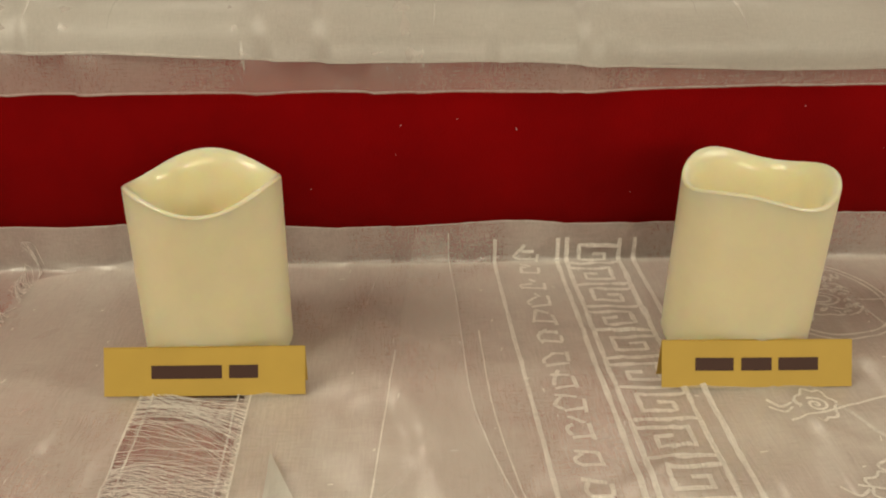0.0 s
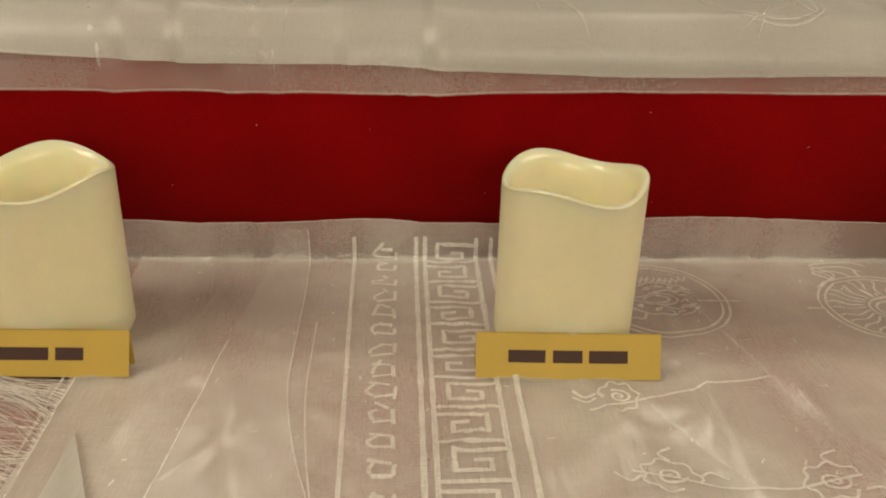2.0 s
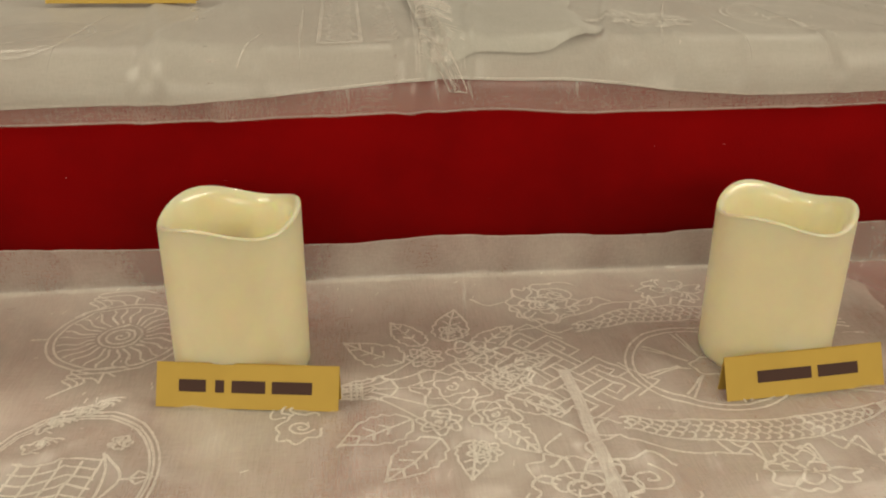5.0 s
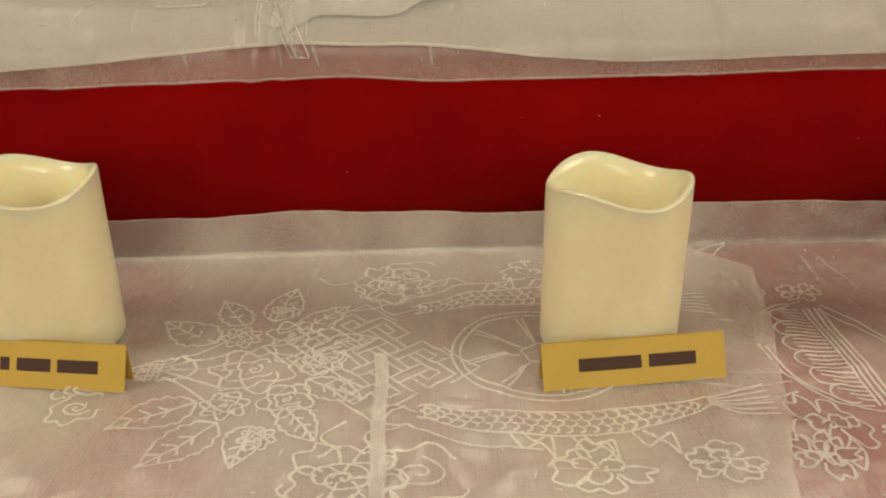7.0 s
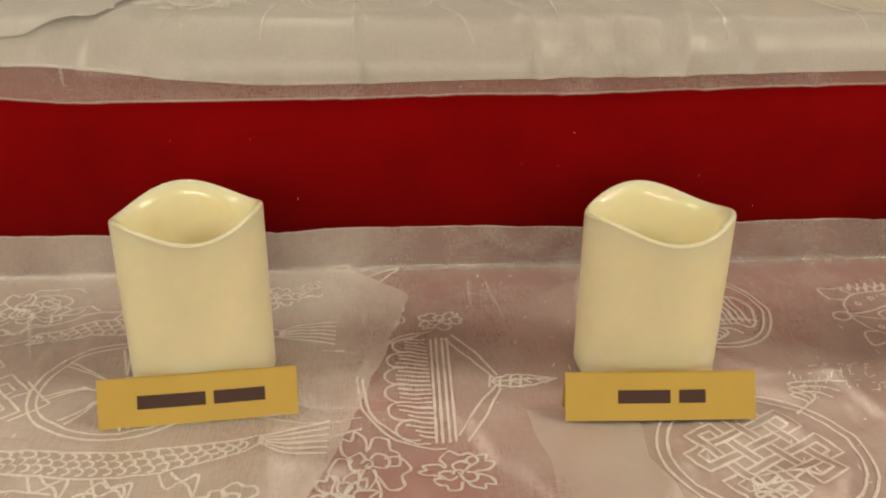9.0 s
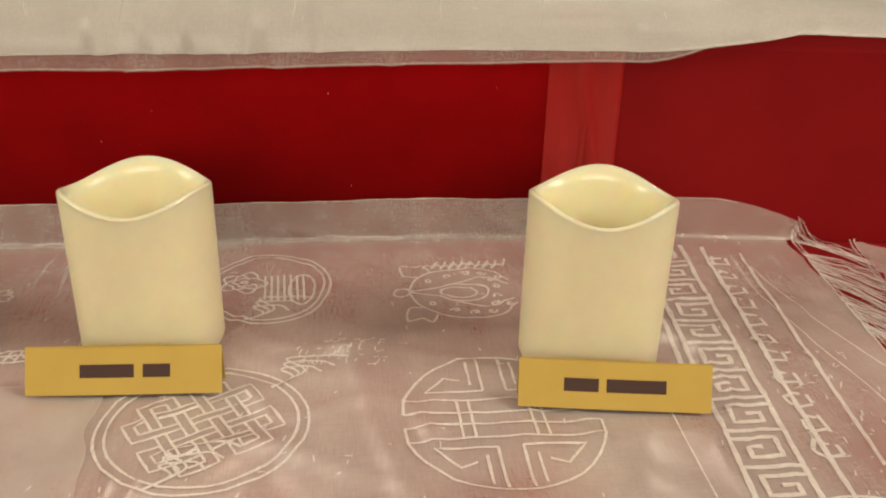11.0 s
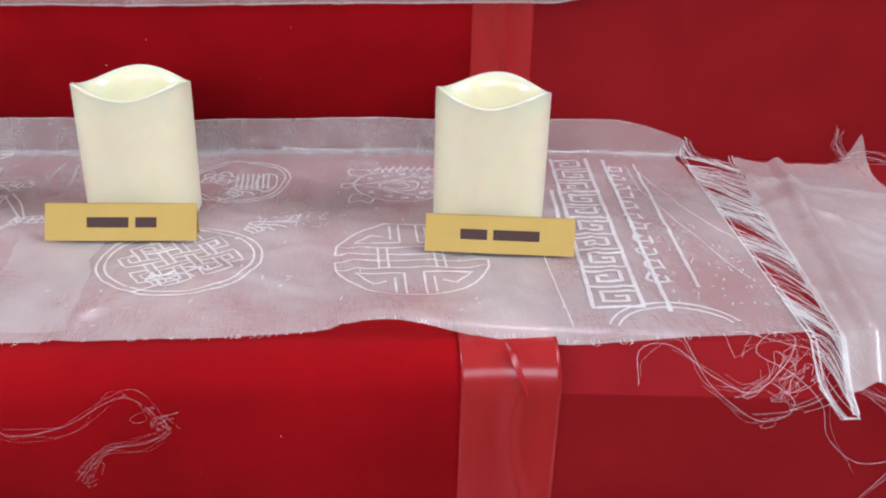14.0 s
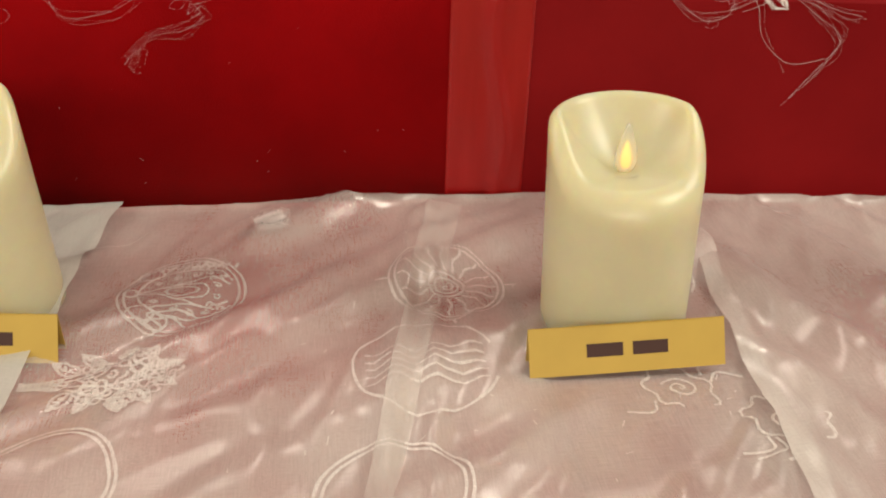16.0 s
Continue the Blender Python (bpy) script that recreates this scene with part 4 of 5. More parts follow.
def end_fn(u, v):
    s = 0.13 + 0.35 * v
    x = band_left(s) + band_wide(s) - 0.003 + u * (0.14 - 0.04 * v)
    s = 0.13 + (band_back(x) - 0.13) * v
    fold = 0.006 * math.exp(-((x - 1.535 - 0.28 * (s - 0.3)) / 0.006) ** 2) + 0.004 * math.exp(-((s - 0.40 + 0.5 * (x - 1.55)) / 0.006) ** 2)
    tip = 0.026 * max(0.0, (u - 0.8) / 0.2) ** 2 * max(0.0, (v - 0.85) / 0.15) ** 2
    return P4(x, s) + Vector((0, 0, fold + tip))


part("scarf_end", sheet(end_fn, span(0, 1, 0.025), span(0, 1, 0.012)), SILK_DOUBLE, s_c, "crumpled white end of the scarf")


part("folded_strip", sheet(lambda u, v: P2(0.704 + 0.007 * u + 0.004 * (1 - v) + 0.003 * wob(v * 3, 0.5, 8.0), 0.20 + 0.16 * v) + Vector((0, 0, 0.0016)), span(0, 1, 0.25), span(0, 1, 0.04)), THREAD_FAINT, s_b, "narrow turned fold of the silk")


part("folded_strip", sheet(lambda u, v: P1(1.002 + 0.052 * u + 0.012 * (1 - v) + 0.004 * wob(v * 5, u, 2.0), 0.195 + 0.13 * v) + Vector((0, 0, 0.0012)), span(0, 1, 0.08), span(0, 1, 0.04)), SILK_FAINT, s_c, "doubled fold of the silk")


# ---- scarves on the upper step ----
def up_layer(off, seed, rough=0.0022, bell=0.0):
    def place(x, s):
        """s runs from the hem, which hangs over the front edge, backwards over the step."""
        sh = YAW_RIGHT * max(0.0, x - SEAM2)
        w = rough * (0.35 * wob(x * 12, s * 9, seed) + 0.15 * wob(x * 40, s * 22, seed + 3))
        w += 0.5 * rough * crease(x * 1.2, s * 0.6, seed) + 1.5 * pressed(x, s, seed)
        h = off + 0.0014 + max(0.0, w + 0.4 * rough)
        q = s - FRONT2
        arc = BEVEL * math.pi / 2
        if q < 0:
            return Vector((x, FRONT2 + sh - h - 0.002, TOP2 - BEVEL + q))
        if q < arc:
            a = q / BEVEL
            return Vector((x, FRONT2 + sh + BEVEL - (BEVEL + h + 0.002 * (1 - a)) * math.cos(a), TOP2 - BEVEL + (BEVEL + h) * math.sin(a)))
        return Vector((x, FRONT2 + sh + BEVEL + q - arc, TOP2 + h))
    return place


U1, U2, U3 = up_layer(0.0, 61.0, 0.0012), up_layer(0.0026, 73.0, 0.0016), up_layer(0.0050, 85.0, 0.0018)
GROUP2 = "offering scarves on the upper step"


def along(stops):
    """A smooth line through (x, height) stops."""
    def at(x):
        if x <= stops[0][0]:
            return stops[0][1]
        for (a, p), (b, q) in zip(stops, stops[1:]):
            if x <= b:
                t = (x - a) / (b - a)
                return p + (q - p) * t * t * (3 - 2 * t)
        return stops[-1][1]
    return at


HEM_A = along(((-0.3, -0.022), (0.1, -0.0225), (0.3, -0.0195), (0.5, -0.0185), (0.68, -0.0145), (0.75, -0.0185), (1.0, -0.0160), (1.24, -0.0120), (1.38, -0.010), (1.48, 0.010)))
HEM_B = along(((-0.2, 0.002), (0.08, -0.003), (0.32, -0.0095), (0.46, -0.006), (0.64, 0.004)))
HEM_C = along(((0.64, 0.006), (0.72, 0.004), (0.87, -0.0065), (1.05, -0.004), (1.24, -0.001), (1.36, -0.002), (1.48, -0.003)))


def up_span(hem, seed, amp=0.0012):
    def s_of(x, v):
        rise = 0.012 * max(0.0, min(1.0, (x - 1.37) / 0.11)) ** 1.5
        a = FRONT2 + hem(x) + edge_wave(x, seed, amp) + rise
        return a + (0.92 - a) * v
    return s_of


u_a = scarf("under scarf of pinkish translucent silk hanging over the upper step edge", -0.8, 2.1, 0, 1, U1, SILK_THIN, GROUP2, 0.009, s_of=up_span(HEM_A, 3.0))
u_b = scarf("dense white silk scarf laid along the upper step", -0.8, 0.645, 0, 1, U2, SILK_WHITE, GROUP2, 0.007, s_of=up_span(HEM_B, 6.0))
emblems((("ring_emblem", double_ring(0.38, 0.57, 0.04, 0.05)), ("key_border", key_band(0.572, 0.600, 0.53, 0.75, 9)), ("script_bar", script_bars(0.618, 0.53, 0.75, rnd)), ("stray_floats", flecks(-0.1, 0.6, 0.52, 0.7, 60, rnd))), lambda x, s: U2(x, s) + Vector((0, 0, 0.0008)), u_b, material=THREAD_FAINT)
open_band(lambda s: 0.637 + 0.05 * (s - 0.5), 0.508, 0.80, lambda x, s: U3(x, s) + Vector((0, 0, 0.001)), u_b, rnd, 0.03, 260)
part("glossy_band", sheet(lambda u, v: U3(0.644 + 0.05 * 0.29 * v + 0.014 * u, 0.512 + 0.288 * v) + Vector((0, 0, 0.0012 + 0.0012 * math.sin(math.pi * u))), span(0, 1, 0.1), span(0, 1, 0.02)), SATIN_WHITE, u_b, "shiny band of unwoven silk")
pattern([[(0.634 + q + 0.05 * (s - 0.5) + 0.0008 * wob(s * 40, q * 300, 2.0), s) for s in span(0.508, 0.80, 0.006)] for q in (0.0, 0.0022, 0.0044, 0.0066, 0.025, 0.0272, 0.0294, 0.0316)], lambda x, s: U3(x, s) + Vector((0, 0, 0.0016)), u_b, 0.0009, "drawn_threads")
u_c = scarf("white silk scarf with curled corner on the upper step", 0.642, 2.1, 0, 1, U3, SILK_WHITE, GROUP2, 0.007, s_of=up_span(HEM_C, 9.0))
emblems((("ring_emblem", double_ring(0.925, 0.60, 0.045, 0.06) + cloud(0.925, 0.6, 0.02, rnd)), ("ring_emblem", double_ring(1.055, 0.60, 0.04, 0.05)), ("flower_emblem", bouquet(0.81, 0.59, 0.07, 0.07, rnd)), ("key_border", key_band(1.243, 1.285, 0.535, 0.78, 9)), ("stray_floats", flecks(0.7, 1.4, 0.51, 0.72, 90, rnd))), lambda x, s: U3(x, s) + Vector((0, 0, 0.0008)), u_c)
def torn(u, v):
    x = 0.650 + (0.112 + 0.006 * wob(v * 9, 1.0, 4.0) + 0.03 * v * v) * u
    s_front = 0.507 + 0.022 * u + 0.004 * math.sin(7 * u)
    lift = 0.0035 * math.exp(-((u - 0.82) / 0.12) ** 2) * (1 - v) ** 3
    return U3(x, s_front + (0.80 - s_front) * v) + Vector((0, 0, 0.0022 + lift + 0.0008 * wob(u * 6, v * 8, 5.0)))


part("torn_corner", sheet(torn, span(0, 1, 0.03), span(0, 1, 0.03)), SILK_WHITE, u_c, "overlapping torn corner of the silk")



hem_line(u_a, U1, up_span(HEM_A, 3.0), -0.6, 2.0, 0.0)
hem_line(u_b, U2, up_span(HEM_B, 6.0), -0.6, 0.64, 0.0)
hem_line(u_c, U3, up_span(HEM_C, 9.0), 0.66, 2.0, 0.0)
hem_line(s_c, P1, mid_span(0.0, 0.0, 1.0), -0.6, 1.46, 1.0)
frayed(s_c, P1, mid_span(0.0, 0.0, 1.0), 0.9, 1.46, 110, rnd)


def fold_highlights(parent, place, folds, material):
    """Sheen on the sharp edges of pressed folds, painted as thin pale tapered strips."""
    for x, s0, s1, lean in folds:
        pts = [(x + lean * (q - s0) + 0.0012 * wob(q * 40, x, 6.0), q) for q in span(s0, s1, 0.008)]
        bm = bmesh.new()
        last = None
        for i, (a, b) in enumerate(pts):
            half = 0.0011 * math.sin(math.pi * (i + 0.15) / (len(pts) - 0.7)) ** 0.8
            pair = [bm.verts.new(place(a + g * half, b) + Vector((0, -0.0003, 0.0006))) for g in (-1, 1)]
            if last:
                bm.faces.new((last[0], last[1], pair[1], pair[0]))
            last = pair
        part("fold_highlight", bm, material, parent, "pale strip painting the sheen along a pressed fold")


fold_rnd = random.Random(29)
fold_highlights(u_b, U2, [(-0.16, 0.512, 0.62, 0.05), (-0.115, 0.512, 0.66, 0.12), (-0.05, 0.53, 0.6, 0.3), (0.07, 0.51, 0.66, 0.06), (0.225, 0.52, 0.68, 0.1), (0.255, 0.512, 0.56, -0.25), (0.36, 0.512, 0.57, 0.5), (0.405, 0.512, 0.66, 0.04), (0.345, 0.512, 0.6, 1.1), (0.52, 0.512, 0.56, 0.3), (0.56, 0.51, 0.7, -0.02)], FOLD_HIGHLIGHT)
fold_highlights(u_c, U3, [(0.80, 0.52, 0.68, 0.35), (0.86, 0.512, 0.6, 0.05), (0.915, 0.51, 0.66, 0.03), (0.99, 0.512, 0.58, -0.3), (1.045, 0.512, 0.7, 0.08), (1.15, 0.512, 0.58, 0.2), (1.245, 0.505, 0.70, -0.03), (1.31, 0.51, 0.62, 0.2)], FOLD_HIGHLIGHT)
fold_highlights(u_a, U1, [(fold_rnd.uniform(-0.2, 1.35), 0.492, 0.508, fold_rnd.uniform(-0.4, 0.4)) for k in range(13)], FOLD_HIGHLIGHT)
fold_highlights(s_c, P1, [(0.985, 0.43, 0.49, 0.06), (1.005, 0.42, 0.488, -0.1), (1.05, 0.43, 0.485, 0.25), (1.44, 0.39, 0.47, 0.1)], FOLD_HIGHLIGHT)
fold_highlights(s_b, P2, [(0.66, 0.43, 0.488, 0.12), (0.30, 0.26, 0.36, -0.5), (0.352, 0.29, 0.50, -0.22), (0.735, 0.39, 0.47, -0.35), (0.02, 0.40, 0.48, 0.2)], FOLD_HIGHLIGHT)


# ---- scarves on the lower step ----
def low_layer(off, seed, rough=0.0035):
    return lambda x, s: lay(x, s, TOP0, FRONT0, FRONT1, rough, off, seed, 0.012, 0.002)


def low_span(seed):
    def s_of(x, v):
        a = -0.215
        b = 0.157 + edge_wave(x, seed, 0.003) - 0.02 * max(0.0, min(1.0, (x - 1.3) / 0.2))
        return a + (b - a) * v
    return s_of


L1, L2 = low_layer(0.0, 91.0, 0.0016), low_layer(0.003, 103.0, 0.0022)
GROUP0 = "offering scarves on the bottom step"
l_a = scarf("rumpled white silk scarf with round woven emblems", 0.55, 1.415, 0, 1, L1, SATIN, GROUP0, 0.005, slant=0.05, s_of=low_span(2.0))
emblems((
    ("ring_emblem", double_ring(1.111, 0.042, 0.034, 0.037) + face_emblem(1.111, 0.042, 0.055, 0.06, rnd) + scarf_tail(1.09, 0.0, 0.03, rnd, 1)),
    ("wheel_emblem", wheel(1.258, 0.042, 0.033, 0.034, rnd, 16)),
    ("wave_emblem", [ring(1.238, -0.036, 0.036, 0.036, 20, 340)] + [[(1.238 + 0.034 * math.cos(0.5) * u, -0.05 + 0.006 * k + 0.002 * math.sin(9 * u)) for u in span(-1, 1, 0.15)] for k in range(5)]),
    ("flower_emblem", bouquet(1.088, -0.032, 0.07, 0.05, rnd)),
    ("ring_emblem", double_ring(1.076, -0.10, 0.026, 0.03)),
    ("ring_emblem", double_ring(1.216, -0.118, 0.033, 0.030)),
    ("crease_sheen", [mid([(1.03, 0.10), (1.07, 0.105), (1.085, 0.13)], 6)]),
    ("cloud_emblem", cloud(1.385, 0.055, 0.02, rnd)),
    ("cloud_emblem", cloud(1.36, -0.06, 0.018, rnd)),
    ("cloud_emblem", cloud(1.40, -0.09, 0.02, rnd)),
    ("stray_floats", flecks(1.0, 1.42, -0.14, 0.14, 90, rnd)),
), lambda x, s: L1(x, s) + Vector((0, 0, 0.0008)), l_a, material=THREAD_FAINT)
part("folded_strip", sheet(lambda u, v: L1(1.200 + 0.058 * v + (0.012 + 0.012 * v) * u, -0.14 + 0.285 * v) + Vector((0, 0, 0.0010 + 0.0006 * (1 - u))), span(0, 1, 0.08), span(0, 1, 0.02)), SILK_FAINT, l_a, "doubled strip of the silk along its seam")
l_b = scarf("crumpled glossy white silk scarf", 1.40, 1.95, 0, 1, L2, SATIN_WHITE, GROUP0, 0.006, slant=0.05, s_of=low_span(6.0))
l_c = scarf("white silk scarf end with folded edge", 0.4, 1.045, 0, 1, L2, SILK_WHITE, GROUP0, 0.008, slant=0.03, s_of=low_span(8.0))


# ---- candles ----
def candle_mesh(r, rim, floor_z, n=120, foot=0.004):
    """Outer skin with rounded foot; the hollow, with its melted inner bevel, is a part of its own."""
    bm = bmesh.new()
    hm = bmesh.new()

    def loop(b, rad, zf):
        return [b.verts.new((rad * math.cos(2 * math.pi * i / n), rad * math.sin(2 * math.pi * i / n), zf(2 * math.pi * i / n))) for i in range(n)]

    def join(b, rings):
        for p, q in zip(rings, rings[1:]):
            for i in range(n):
                b.faces.new((p[i], p[(i + 1) % n], q[(i + 1) % n], q[i]))
    rings = [loop(bm, r - foot, lambda a: 0.0), loop(bm, r - foot * 0.3, lambda a: foot * 0.3), loop(bm, r, lambda a: foot)]
    for k in range(1, 12):
        rings.append(loop(bm, r, lambda a, k=k: foot + (rim(a) - 0.0012 - foot) * k / 11))
    join(bm, rings)
    bm.faces.new(rings[0][::-1])
    # lip, soft bevel, steep wall, dished floor: inset from the skin and depth under the rim
    hollow = [loop(hm, r - d, lambda a, h=h: rim(a) - h) for d, h in ((0.0, 0.0012), (0.0003, 0.0005), (0.0009, 0.0001), (0.0016, 0.0), (0.0026, 0.0004), (0.0038, 0.0014), (0.0049, 0.0028), (0.0059, 0.0047), (0.0067, 0.0072), (0.0072, 0.0100), (0.0075, 0.0130))]
    for k in range(1, 9):
        hollow.append(loop(hm, r - 0.0075 - 0.0045 * (k / 8) ** 1.5, lambda a, k=k: rim(a) - 0.013 + (floor_z - rim(a) + 0.013) * k / 8))
    for q, d in ((0.66, 0.0), (0.6, 0.0008), (0.4, 0.0016), (0.15, 0.002)):
        hollow.append(loop(hm, r * q, lambda a, d=d: floor_z - d))
    join(hm, hollow)
    hm.faces.new(hollow[-1])
    return bm, hm


def wavy_candle(x, y, turn):
    ob = thing("led_candle", "ivory wax flameless candle with wavy melted rim, unlit", "candle", "candles on the middle step", pose(x, y, 0.0005, 0, 0, turn))
    bm, hm = candle_mesh(0.0386, lambda a: 0.0964 + 0.0034 * math.cos(3 * a) + 0.0004 * math.cos(a + 1.0), 0.060)
    part("shell", bm, WAX, ob)
    part("hollow", hm, WAX_INNER, ob, "glossy hollow inside of the candle")
    # Glossy bead added to catch glints on the hollow's floor.
    glint_bead = bmesh.new()
    bmesh.ops.create_uvsphere(glint_bead, u_segments=16, v_segments=10, radius=0.0035)
    for v in glint_bead.verts:
        v.co.z = v.co.z * 1.5 + 0.061
    part("glint_bead", glint_bead, GLINT_PLASTIC, ob, "small glossy bead added for glints in the hollow")
    return ob


GLINT_PLASTIC = mat_plain("glint_plastic", (0.85, 0.78, 0.58), 0.08, 0.7)
first = wavy_candle(-0.0495, 0.404, 97)
for cx, cy, turn, grow, tall in ((0.233, 0.399, 119, 1.004, 1.008), (0.524, 0.389, 128, 1.0, 1.0), (0.834, 0.3725, 107, 0.97, 0.985), (1.0735, 0.366, 93, 0.978, 0.953), (1.311, 0.335, 75, 0.983, 0.98)):
    made = copy_thing(first, pose(cx, cy, 0.0005, 0, 0, turn))
    made.scale = (grow, grow, tall)


def glow_material():
    m, nt, b = nodes_of("flame_glow")
    z = coords(nt)
    sep = nt.nodes.new("ShaderNodeSeparateXYZ")
    link(nt, z, sep.inputs[0])
    r = ramp(nt, sep.outputs["Z"], [(0.089, (1.0, 0.40, 0.02)), (0.102, (1.0, 0.62, 0.10))])
    link(nt, r.outputs["Color"], b.inputs["Emission Color"])
    b.inputs["Base Color"].default_value = (0.5, 0.3, 0.05, 1)
    b.inputs["Emission Strength"].default_value = 1.5
    return m


def flame_skin():
    m, nt, b = nodes_of("flame_plastic")
    b.inputs["Base Color"].default_value = (0.80, 0.76, 0.62, 1)
    b.inputs["Roughness"].default_value = 0.25
    clear = nt.nodes.new("ShaderNodeBsdfTransparent")
    mix = nt.nodes.new("ShaderNodeMixShader")
    mix.inputs[0].default_value = 0.42
    link(nt, clear.outputs[0], mix.inputs[1])
    link(nt, b.outputs[0], mix.inputs[2])
    link(nt, mix.outputs[0], nt.nodes["Material Output"].inputs["Surface"])
    return m


GLOW, SKIN = glow_material(), flame_skin()


def drop_shape(length, width, depth, z0, n=20, m=16):
    bm = bmesh.new()
    rings = []
    for k in range(1, m):
        t = k / m
        w = math.sin(math.pi * t ** 0.62) ** 0.9 * (1 - 0.25 * t)
        rings.append([bm.verts.new((width * w * math.cos(2 * math.pi * i / n), depth * w * math.sin(2 * math.pi * i / n), z0 + length * t)) for i in range(n)])
    for p, q in zip(rings, rings[1:]):
        for i in range(n):
            bm.faces.new((p[i], p[(i + 1) % n], q[(i + 1) % n], q[i]))
    bm.faces.new(rings[0][::-1])
    bm.faces.new(rings[-1])
    return bm


def flame_candle(x, y, turn, lit_label):
    ob = thing("flame_candle", lit_label, "candle", "candles on the bottom step", pose(x, y, TOP0 + 0.001, 0, -2.7, turn))
    r, n, floor_z = 0.0388, 112, 0.0885
    def rim(a):
        b = max(0.0, min(1.0, (math.sin(a) + 0.75) / 1.1))
        return 0.0910 + 0.0280 * b * b * (3 - 2 * b)
    bm = bmesh.new()
    def loop(rad, zf):
        return [bm.verts.new((rad * math.cos(2 * math.pi * i / n), rad * math.sin(2 * math.pi * i / n), zf(2 * math.pi * i / n))) for i in range(n)]
    def soft(a):
        return 0.006 + 0.0095 * (1 - max(0.0, min(1.0, (math.sin(a) + 1.0) / 1.3)))
    rings = [loop(r - 0.0015, lambda a: 0.0), loop(r, lambda a: 0.0015)]
    for k in range(1, 10):
        rings.append(loop(r, lambda a, k=k: 0.0015 + (rim(a) - soft(a) - 0.0015) * k / 9))
    def shoulder(k):
        t = math.pi / 2 * k / 7
        out = []
        for i in range(n):
            a = 2 * math.pi * i / n
            q = r - soft(a) * 0.85 * (1 - math.cos(t))
            out.append(bm.verts.new((q * math.cos(a), q * math.sin(a), rim(a) - soft(a) * (1 - math.sin(t)))))
        return out
    rings += [shoulder(k) for k in range(1, 8)]
    def bowl(k):
        t = 1 - k / 15
        out = []
        for i in range(n):
            a = 2 * math.pi * i / n
            q = (r - soft(a) * 0.85) * t
            out.append(bm.verts.new((q * math.cos(a), q * math.sin(a), floor_z + (rim(a) - floor_z) * t ** 1.75)))
        return out
    rings += [bowl(k) for k in range(1, 15)]
    for p, q in zip(rings, rings[1:]):
        for i in range(n):
            bm.faces.new((p[i], p[(i + 1) % n], q[(i + 1) % n], q[i]))
    bm.faces.new(rings[0][::-1])
    bm.faces.new(rings[-1])
    part("shell", bm, WAX_SOFT, ob)
    cup = bmesh.new()
    ringsc = [[cup.verts.new((rr * math.cos(2 * math.pi * i / 24), rr * math.sin(2 * math.pi * i / 24), zz)) for i in range(24)] for rr, zz in ((0.0085, 0.0855), (0.0085, 0.0885), (0.0070, 0.0891), (0.0062, 0.0865))]
    for p, q in zip(ringsc, ringsc[1:]):
        for i in range(24):
            cup.faces.new((p[i], p[(i + 1) % 24], q[(i + 1) % 24], q[i]))
    part("wick_cup", cup, WAX_SOFT, ob, "small translucent ring round the flame")
    fl = part("flame", drop_shape(0.029, 0.0062, 0.0026, 0.0875), SKIN, ob, "translucent plastic flame")
    part("glow", drop_shape(0.016, 0.0030, 0.0022, 0.0905), GLOW, fl, "warm yellow lit core")
    return ob


flame_candle(1.3442, 0.003, 0, "tall ivory wax candle with scooped top and lit plastic flame")
flame_candle(1.010, 0.040, 18, "tall ivory wax candle partly out of view")


# ---- name cards ----
def name_card(a, b, z, words, lift_a=0.0, lift_b=0.0, tall=0.0238, label="folded gold paper name card with dark brown bars for lettering"):
    """A folded strip of gold paper from corner a to corner b, leaning back; words: spans of the lettering along its width."""
    ax, ay = a
    bx, by = b
    w = math.hypot(bx - ax, by - ay)
    yaw = math.atan2(by - ay, bx - ax)
    ob = thing("name_card", label, "name card", "name cards", Matrix.Translation((ax, ay, z + lift_a)) @ Matrix.Rotation(yaw, 4, "Z") @ Matrix.Rotation(-math.atan2(lift_b - lift_a, w), 4, "Y"))
    lean = radians(25)
    def front(u, v, d=0.0):
        bow = -0.0004 * math.sin(math.pi * u / w)
        return Vector((u, v * math.sin(lean) + bow - d * math.cos(lean), v * math.cos(lean) + d * math.sin(lean)))
    bm = sheet(lambda u, v: front(u, v), span(0, w, w / 12), span(0, tall, tall / 4))
    fr = part("front_flap", bm, PAPER, ob, smooth=False)
    back = sheet(lambda u, v: Vector((u, tall * math.sin(lean) + 0.06 * v * tall, tall * math.cos(lean) * (1 - v) + 0.0005)), span(0, w, w / 6), span(0, 1, 0.25))
    bk = part("back_flap", back, PAPER, ob, smooth=False)
    for o in (fr, bk):
        sol = o.modifiers.new("thickness", "SOLIDIFY")
        sol.thickness, sol.offset = 0.00035, 0.0
    for s0, s1, caps in words:
        bar = bmesh.new()
        v0, v1 = tall * 0.36, tall * (0.64 if caps else 0.58)
        cols = [[bar.verts.new(front(w * (s0 + (s1 - s0) * i / 4), v, 0.0003)) for v in (v0, v1)] for i in range(5)]
        for p, q in zip(cols, cols[1:]):
            bar.faces.new((p[0], q[0], q[1], p[1]))
        part("lettering_bar", bar, INK, fr, "dark brown printed bar")
    return ob


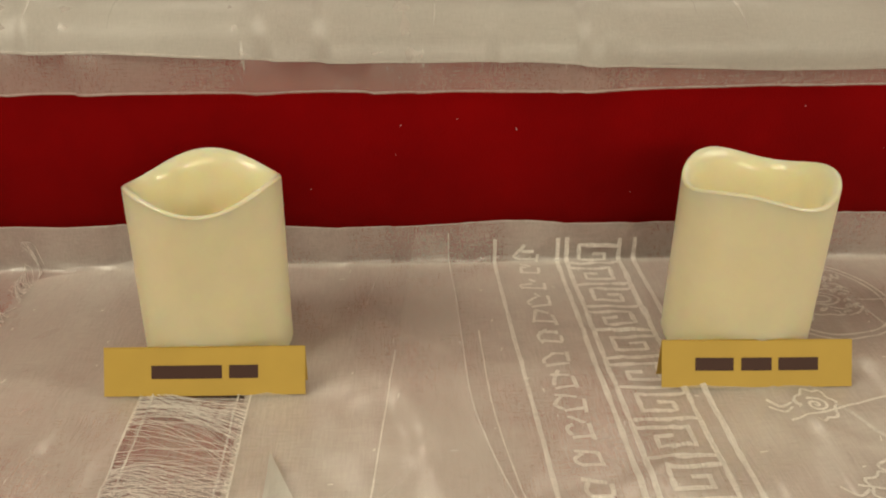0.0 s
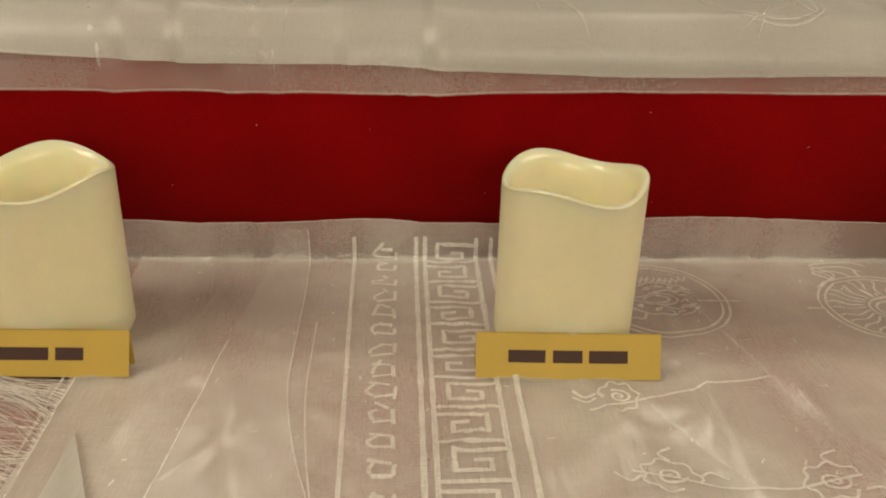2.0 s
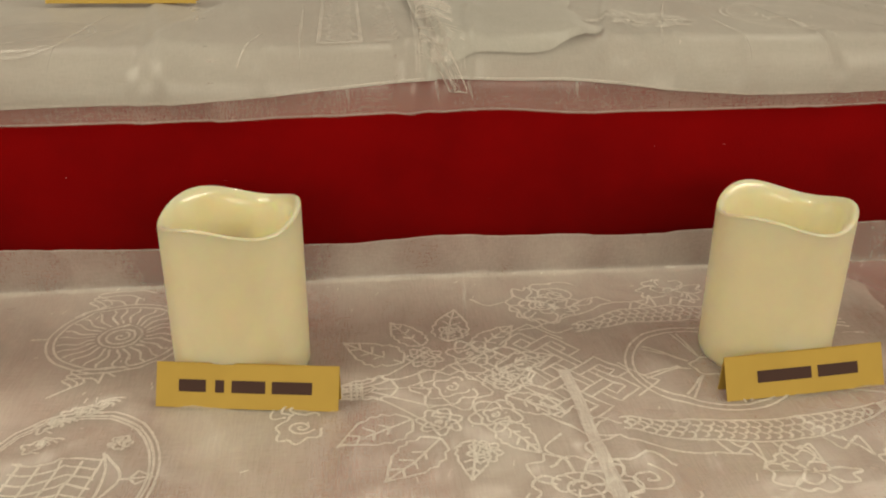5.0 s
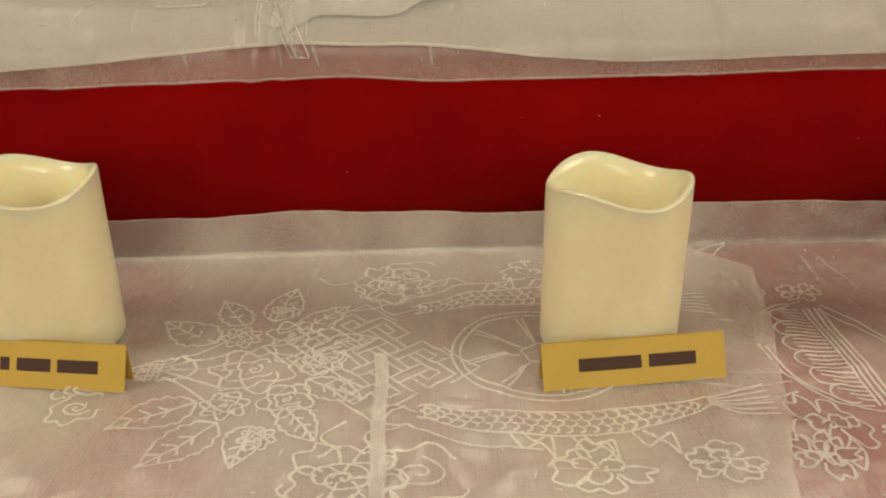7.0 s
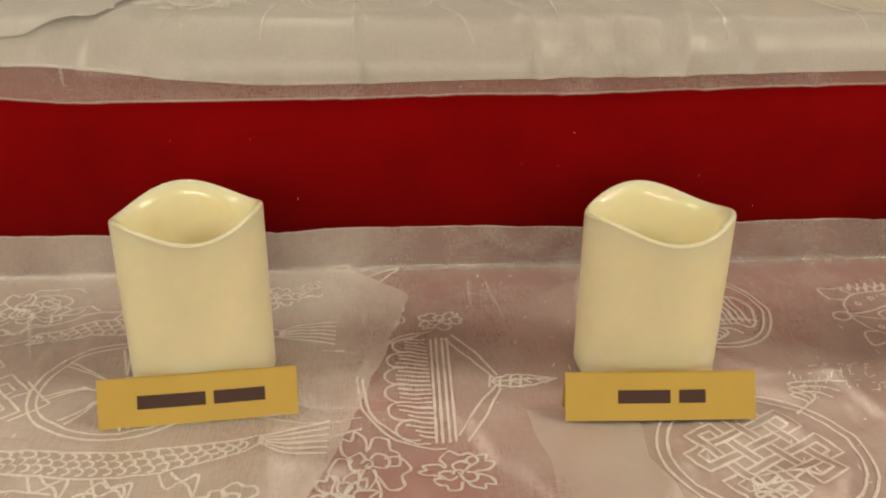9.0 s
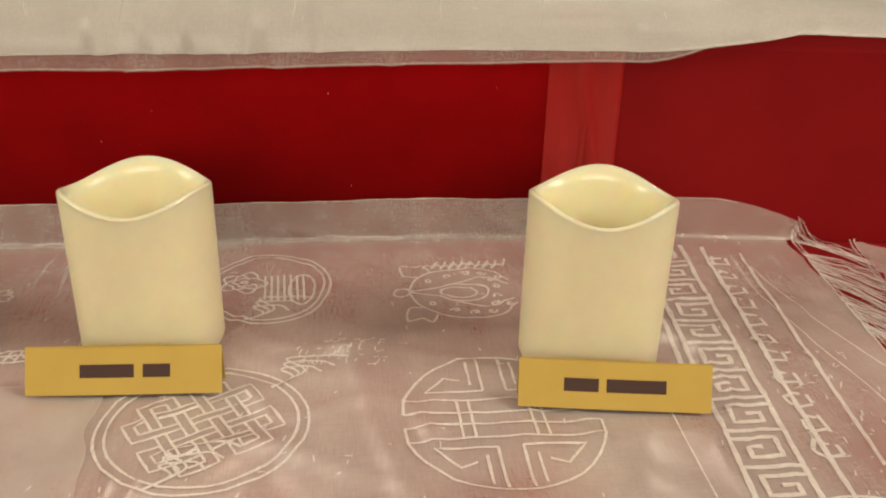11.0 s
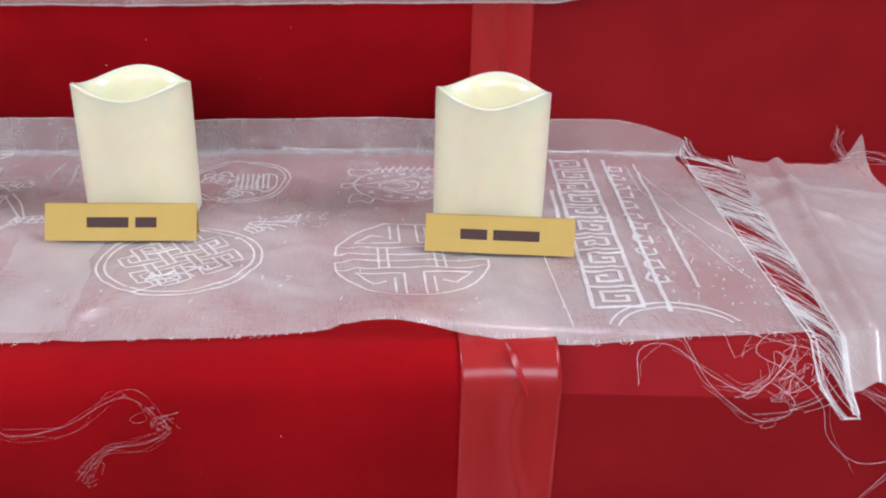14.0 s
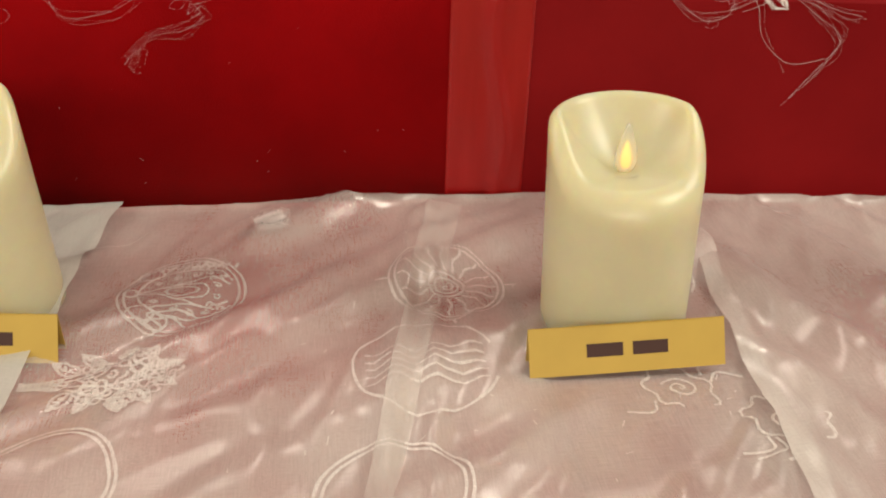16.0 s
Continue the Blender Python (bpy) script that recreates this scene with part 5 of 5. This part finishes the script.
CARDS = (
    ((-0.099, 0.356), (0.0, 0.354), 0.0005, ((0.235, 0.585, 1), (0.62, 0.765, 1))),
    ((0.180, 0.352), (0.278, 0.349), 0.0005, ((0.175, 0.375, 1), (0.415, 0.575, 1), (0.61, 0.82, 1))),
    ((0.481, 0.347), (0.579, 0.332), 0.0005, ((0.125, 0.275, 1), (0.325, 0.375, 1), (0.415, 0.60, 1), (0.635, 0.855, 1))),
    ((0.791, 0.321), (0.887, 0.329), 0.0005, ((0.195, 0.535, 1), (0.575, 0.835, 1))),
    ((1.020, 0.314), (1.116, 0.310), 0.0005, ((0.275, 0.55, 1), (0.595, 0.735, 1))),
    ((1.263, 0.287), (1.358, 0.273), 0.0005, ((0.235, 0.415, 1), (0.455, 0.765, 1))),
)
for a, b, z, words in CARDS:
    name_card(a, b, z + 0.0008, words)
name_card((1.288, -0.047), (1.387, -0.049), TOP0 + 0.003, ((0.29, 0.475, 1), (0.525, 0.705, 1)), 0.0, 0.004)
name_card((0.962, -0.005), (1.059, -0.015), TOP0 + 0.003, ((0.2, 0.45, 1), (0.5, 0.78, 1)))
name_card((0.350, 0.690), (0.470, 0.684), TOP2 + 0.008, ((0.2, 0.45, 1), (0.5, 0.78, 1)), label="folded gold paper name card on the upper step")
name_card((1.225, 0.610), (1.322, 0.598), TOP2 + 0.010, ((0.2, 0.45, 1), (0.5, 0.78, 1)), label="folded gold paper name card on the upper step")


# ---- loose threads and lint ----
def tangle(name, lines, r, label, n_extra=0, spread=0.01, seed=1):
    bm = bmesh.new()
    rr = random.Random(seed)
    for l in lines:
        tube(bm, mid(l, 8), r)
        for k in range(n_extra):
            i0 = rr.randrange(0, max(1, len(l) - 3))
            i1 = min(len(l), i0 + rr.randrange(3, 7))
            tube(bm, mid([Vector(p) + Vector((rr.uniform(-1, 1), rr.uniform(-0.25, 0), rr.uniform(-1, 1))) * spread for p in l[i0:i1]], 7), r * 0.42, 3)
    return tagged(part(name, bm, HAIR), label, "thread")


FY = FRONT1 - 0.0022
def on_riser(pts):
    return [(x, FY - 0.0006 + YAW_RIGHT * max(0.0, x - SEAM1), z + 0.012) for x, z in pts]


tangle("loose_thread", [on_riser([(0.985, -0.045), (1.01, -0.028), (1.03, -0.034), (1.042, -0.050), (1.07, -0.046), (1.10, -0.030), (1.118, -0.044), (1.122, -0.050)]),
                        on_riser([(1.122, -0.050), (1.11, -0.058), (1.09, -0.062), (1.075, -0.078)])], 0.000045, "fine white silk thread clinging to the red felt step", 5, 0.005, 3)
EDGE_Y = FRONT1 - 0.003
def over_edge(pts):
    return [(x, EDGE_Y + YAW_RIGHT * max(0.0, x - SEAM1) + max(0.0, (z + BEVEL)) * 0.9, z + 0.0022) for x, z in pts]


tangle("loose_thread", [over_edge([(1.365, -0.020), (1.368, -0.006), (1.385, -0.004), (1.405, -0.016), (1.425, -0.022), (1.445, -0.010), (1.452, 0.0), (1.440, 0.002), (1.43, -0.006), (1.447, -0.014), (1.462, -0.028), (1.47, -0.050), (1.49, -0.066), (1.515, -0.062)]),
                        over_edge([(1.392, 0.0), (1.402, -0.018), (1.418, -0.032), (1.432, -0.040), (1.445, -0.036), (1.447, -0.026), (1.436, -0.018)]),
                        over_edge([(1.43, 0.001), (1.446, -0.002), (1.465, -0.006), (1.48, -0.018), (1.51, -0.030), (1.53, -0.035)]),
                        over_edge([(1.47, -0.012), (1.50, -0.034), (1.52, -0.05), (1.505, -0.075), (1.495, -0.09)])], 0.00009, "tangled loose white silk threads over the foam edge", 5, 0.006, 8)
lr = random.Random(4)


def curl(cx, cz, r, turns, tilt):
    a0 = lr.uniform(0, 6.28)
    return over_edge([(cx + r * (1 - 0.25 * a / (6.28 * turns)) * math.cos(a0 + a) + 0.3 * r * math.sin(2.3 * a + tilt), cz + 0.75 * r * math.sin(a0 + a + tilt)) for a in span(0, 6.28 * turns, 0.7)])


tangle("loose_thread", [curl(lr.gauss(1.44, 0.018), lr.gauss(-0.016, 0.010), lr.uniform(0.004, 0.014), lr.uniform(0.7, 1.6), lr.uniform(0, 3)) for k in range(14)], 0.00005, "fuzzy curl of fine white silk fibres on the foam edge")
for wx, wz in ((1.118, -0.036), (1.078, -0.068), (1.0, -0.040)):
    tangle("thread_wisp", [[(x + 0.0, FY - 0.0008, z) for x, y, z in curl(lr.gauss(wx, 0.004), lr.gauss(wz, 0.004), lr.uniform(0.003, 0.008), lr.uniform(0.5, 1.1), lr.uniform(0, 3))] for k in range(4)], 0.00003, "wispy tuft of silk fibre on the red felt")
tangle("lint_tuft", [[(1.157 + 0.012 * math.sin(a * 1.7) * lr.uniform(0.3, 1), 0.118 + 0.006 * math.cos(a * 1.3), TOP0 + 0.006 + 0.006 * (1 + math.sin(a)) * lr.random()) for a in [lr.uniform(0, 6.28) + 0.8 * i for i in range(9)]] for k in range(26)], 0.00016, "small fluffy tuft of white lint on the scarf", 2, 0.004, 5)
tangle("loose_thread", [[(1.635, 0.450, 0.008), (1.628, 0.452, 0.02), (1.626, 0.449, 0.032)], [(1.63, 0.445, 0.008), (1.65, 0.435, 0.012), (1.68, 0.415, 0.006)]], 0.0002, "loose white thread ends at the scarf corner", 5, 0.006, 9)


# fine lint on the felt and the silk
def specks(name, label, places, r):
    bm = bmesh.new()
    for p in places:
        d = Vector((lr.uniform(-1, 1), lr.uniform(-0.3, 0.0), lr.uniform(-1, 1))) * r
        tube(bm, [Vector(p), Vector(p) + d * 0.5 + Vector((0, -0.0003, 0)), Vector(p) + d], 0.00009, 3)
    return tagged(part(name, bm, HAIR), label, "lint", kind="stuff")


specks("lint", "tiny pale lint fibres on the red felt", [(lr.uniform(0.95, 1.27), FRONT1 - 0.0018, lr.uniform(-0.155, -0.03)) for k in range(16)], 0.0014)
specks("lint", "tiny pale lint fibres on the upper red felt", [(lr.uniform(-0.2, 1.32), FRONT2 - 0.0018, lr.uniform(0.04, 0.11)) for k in range(22)], 0.0014)
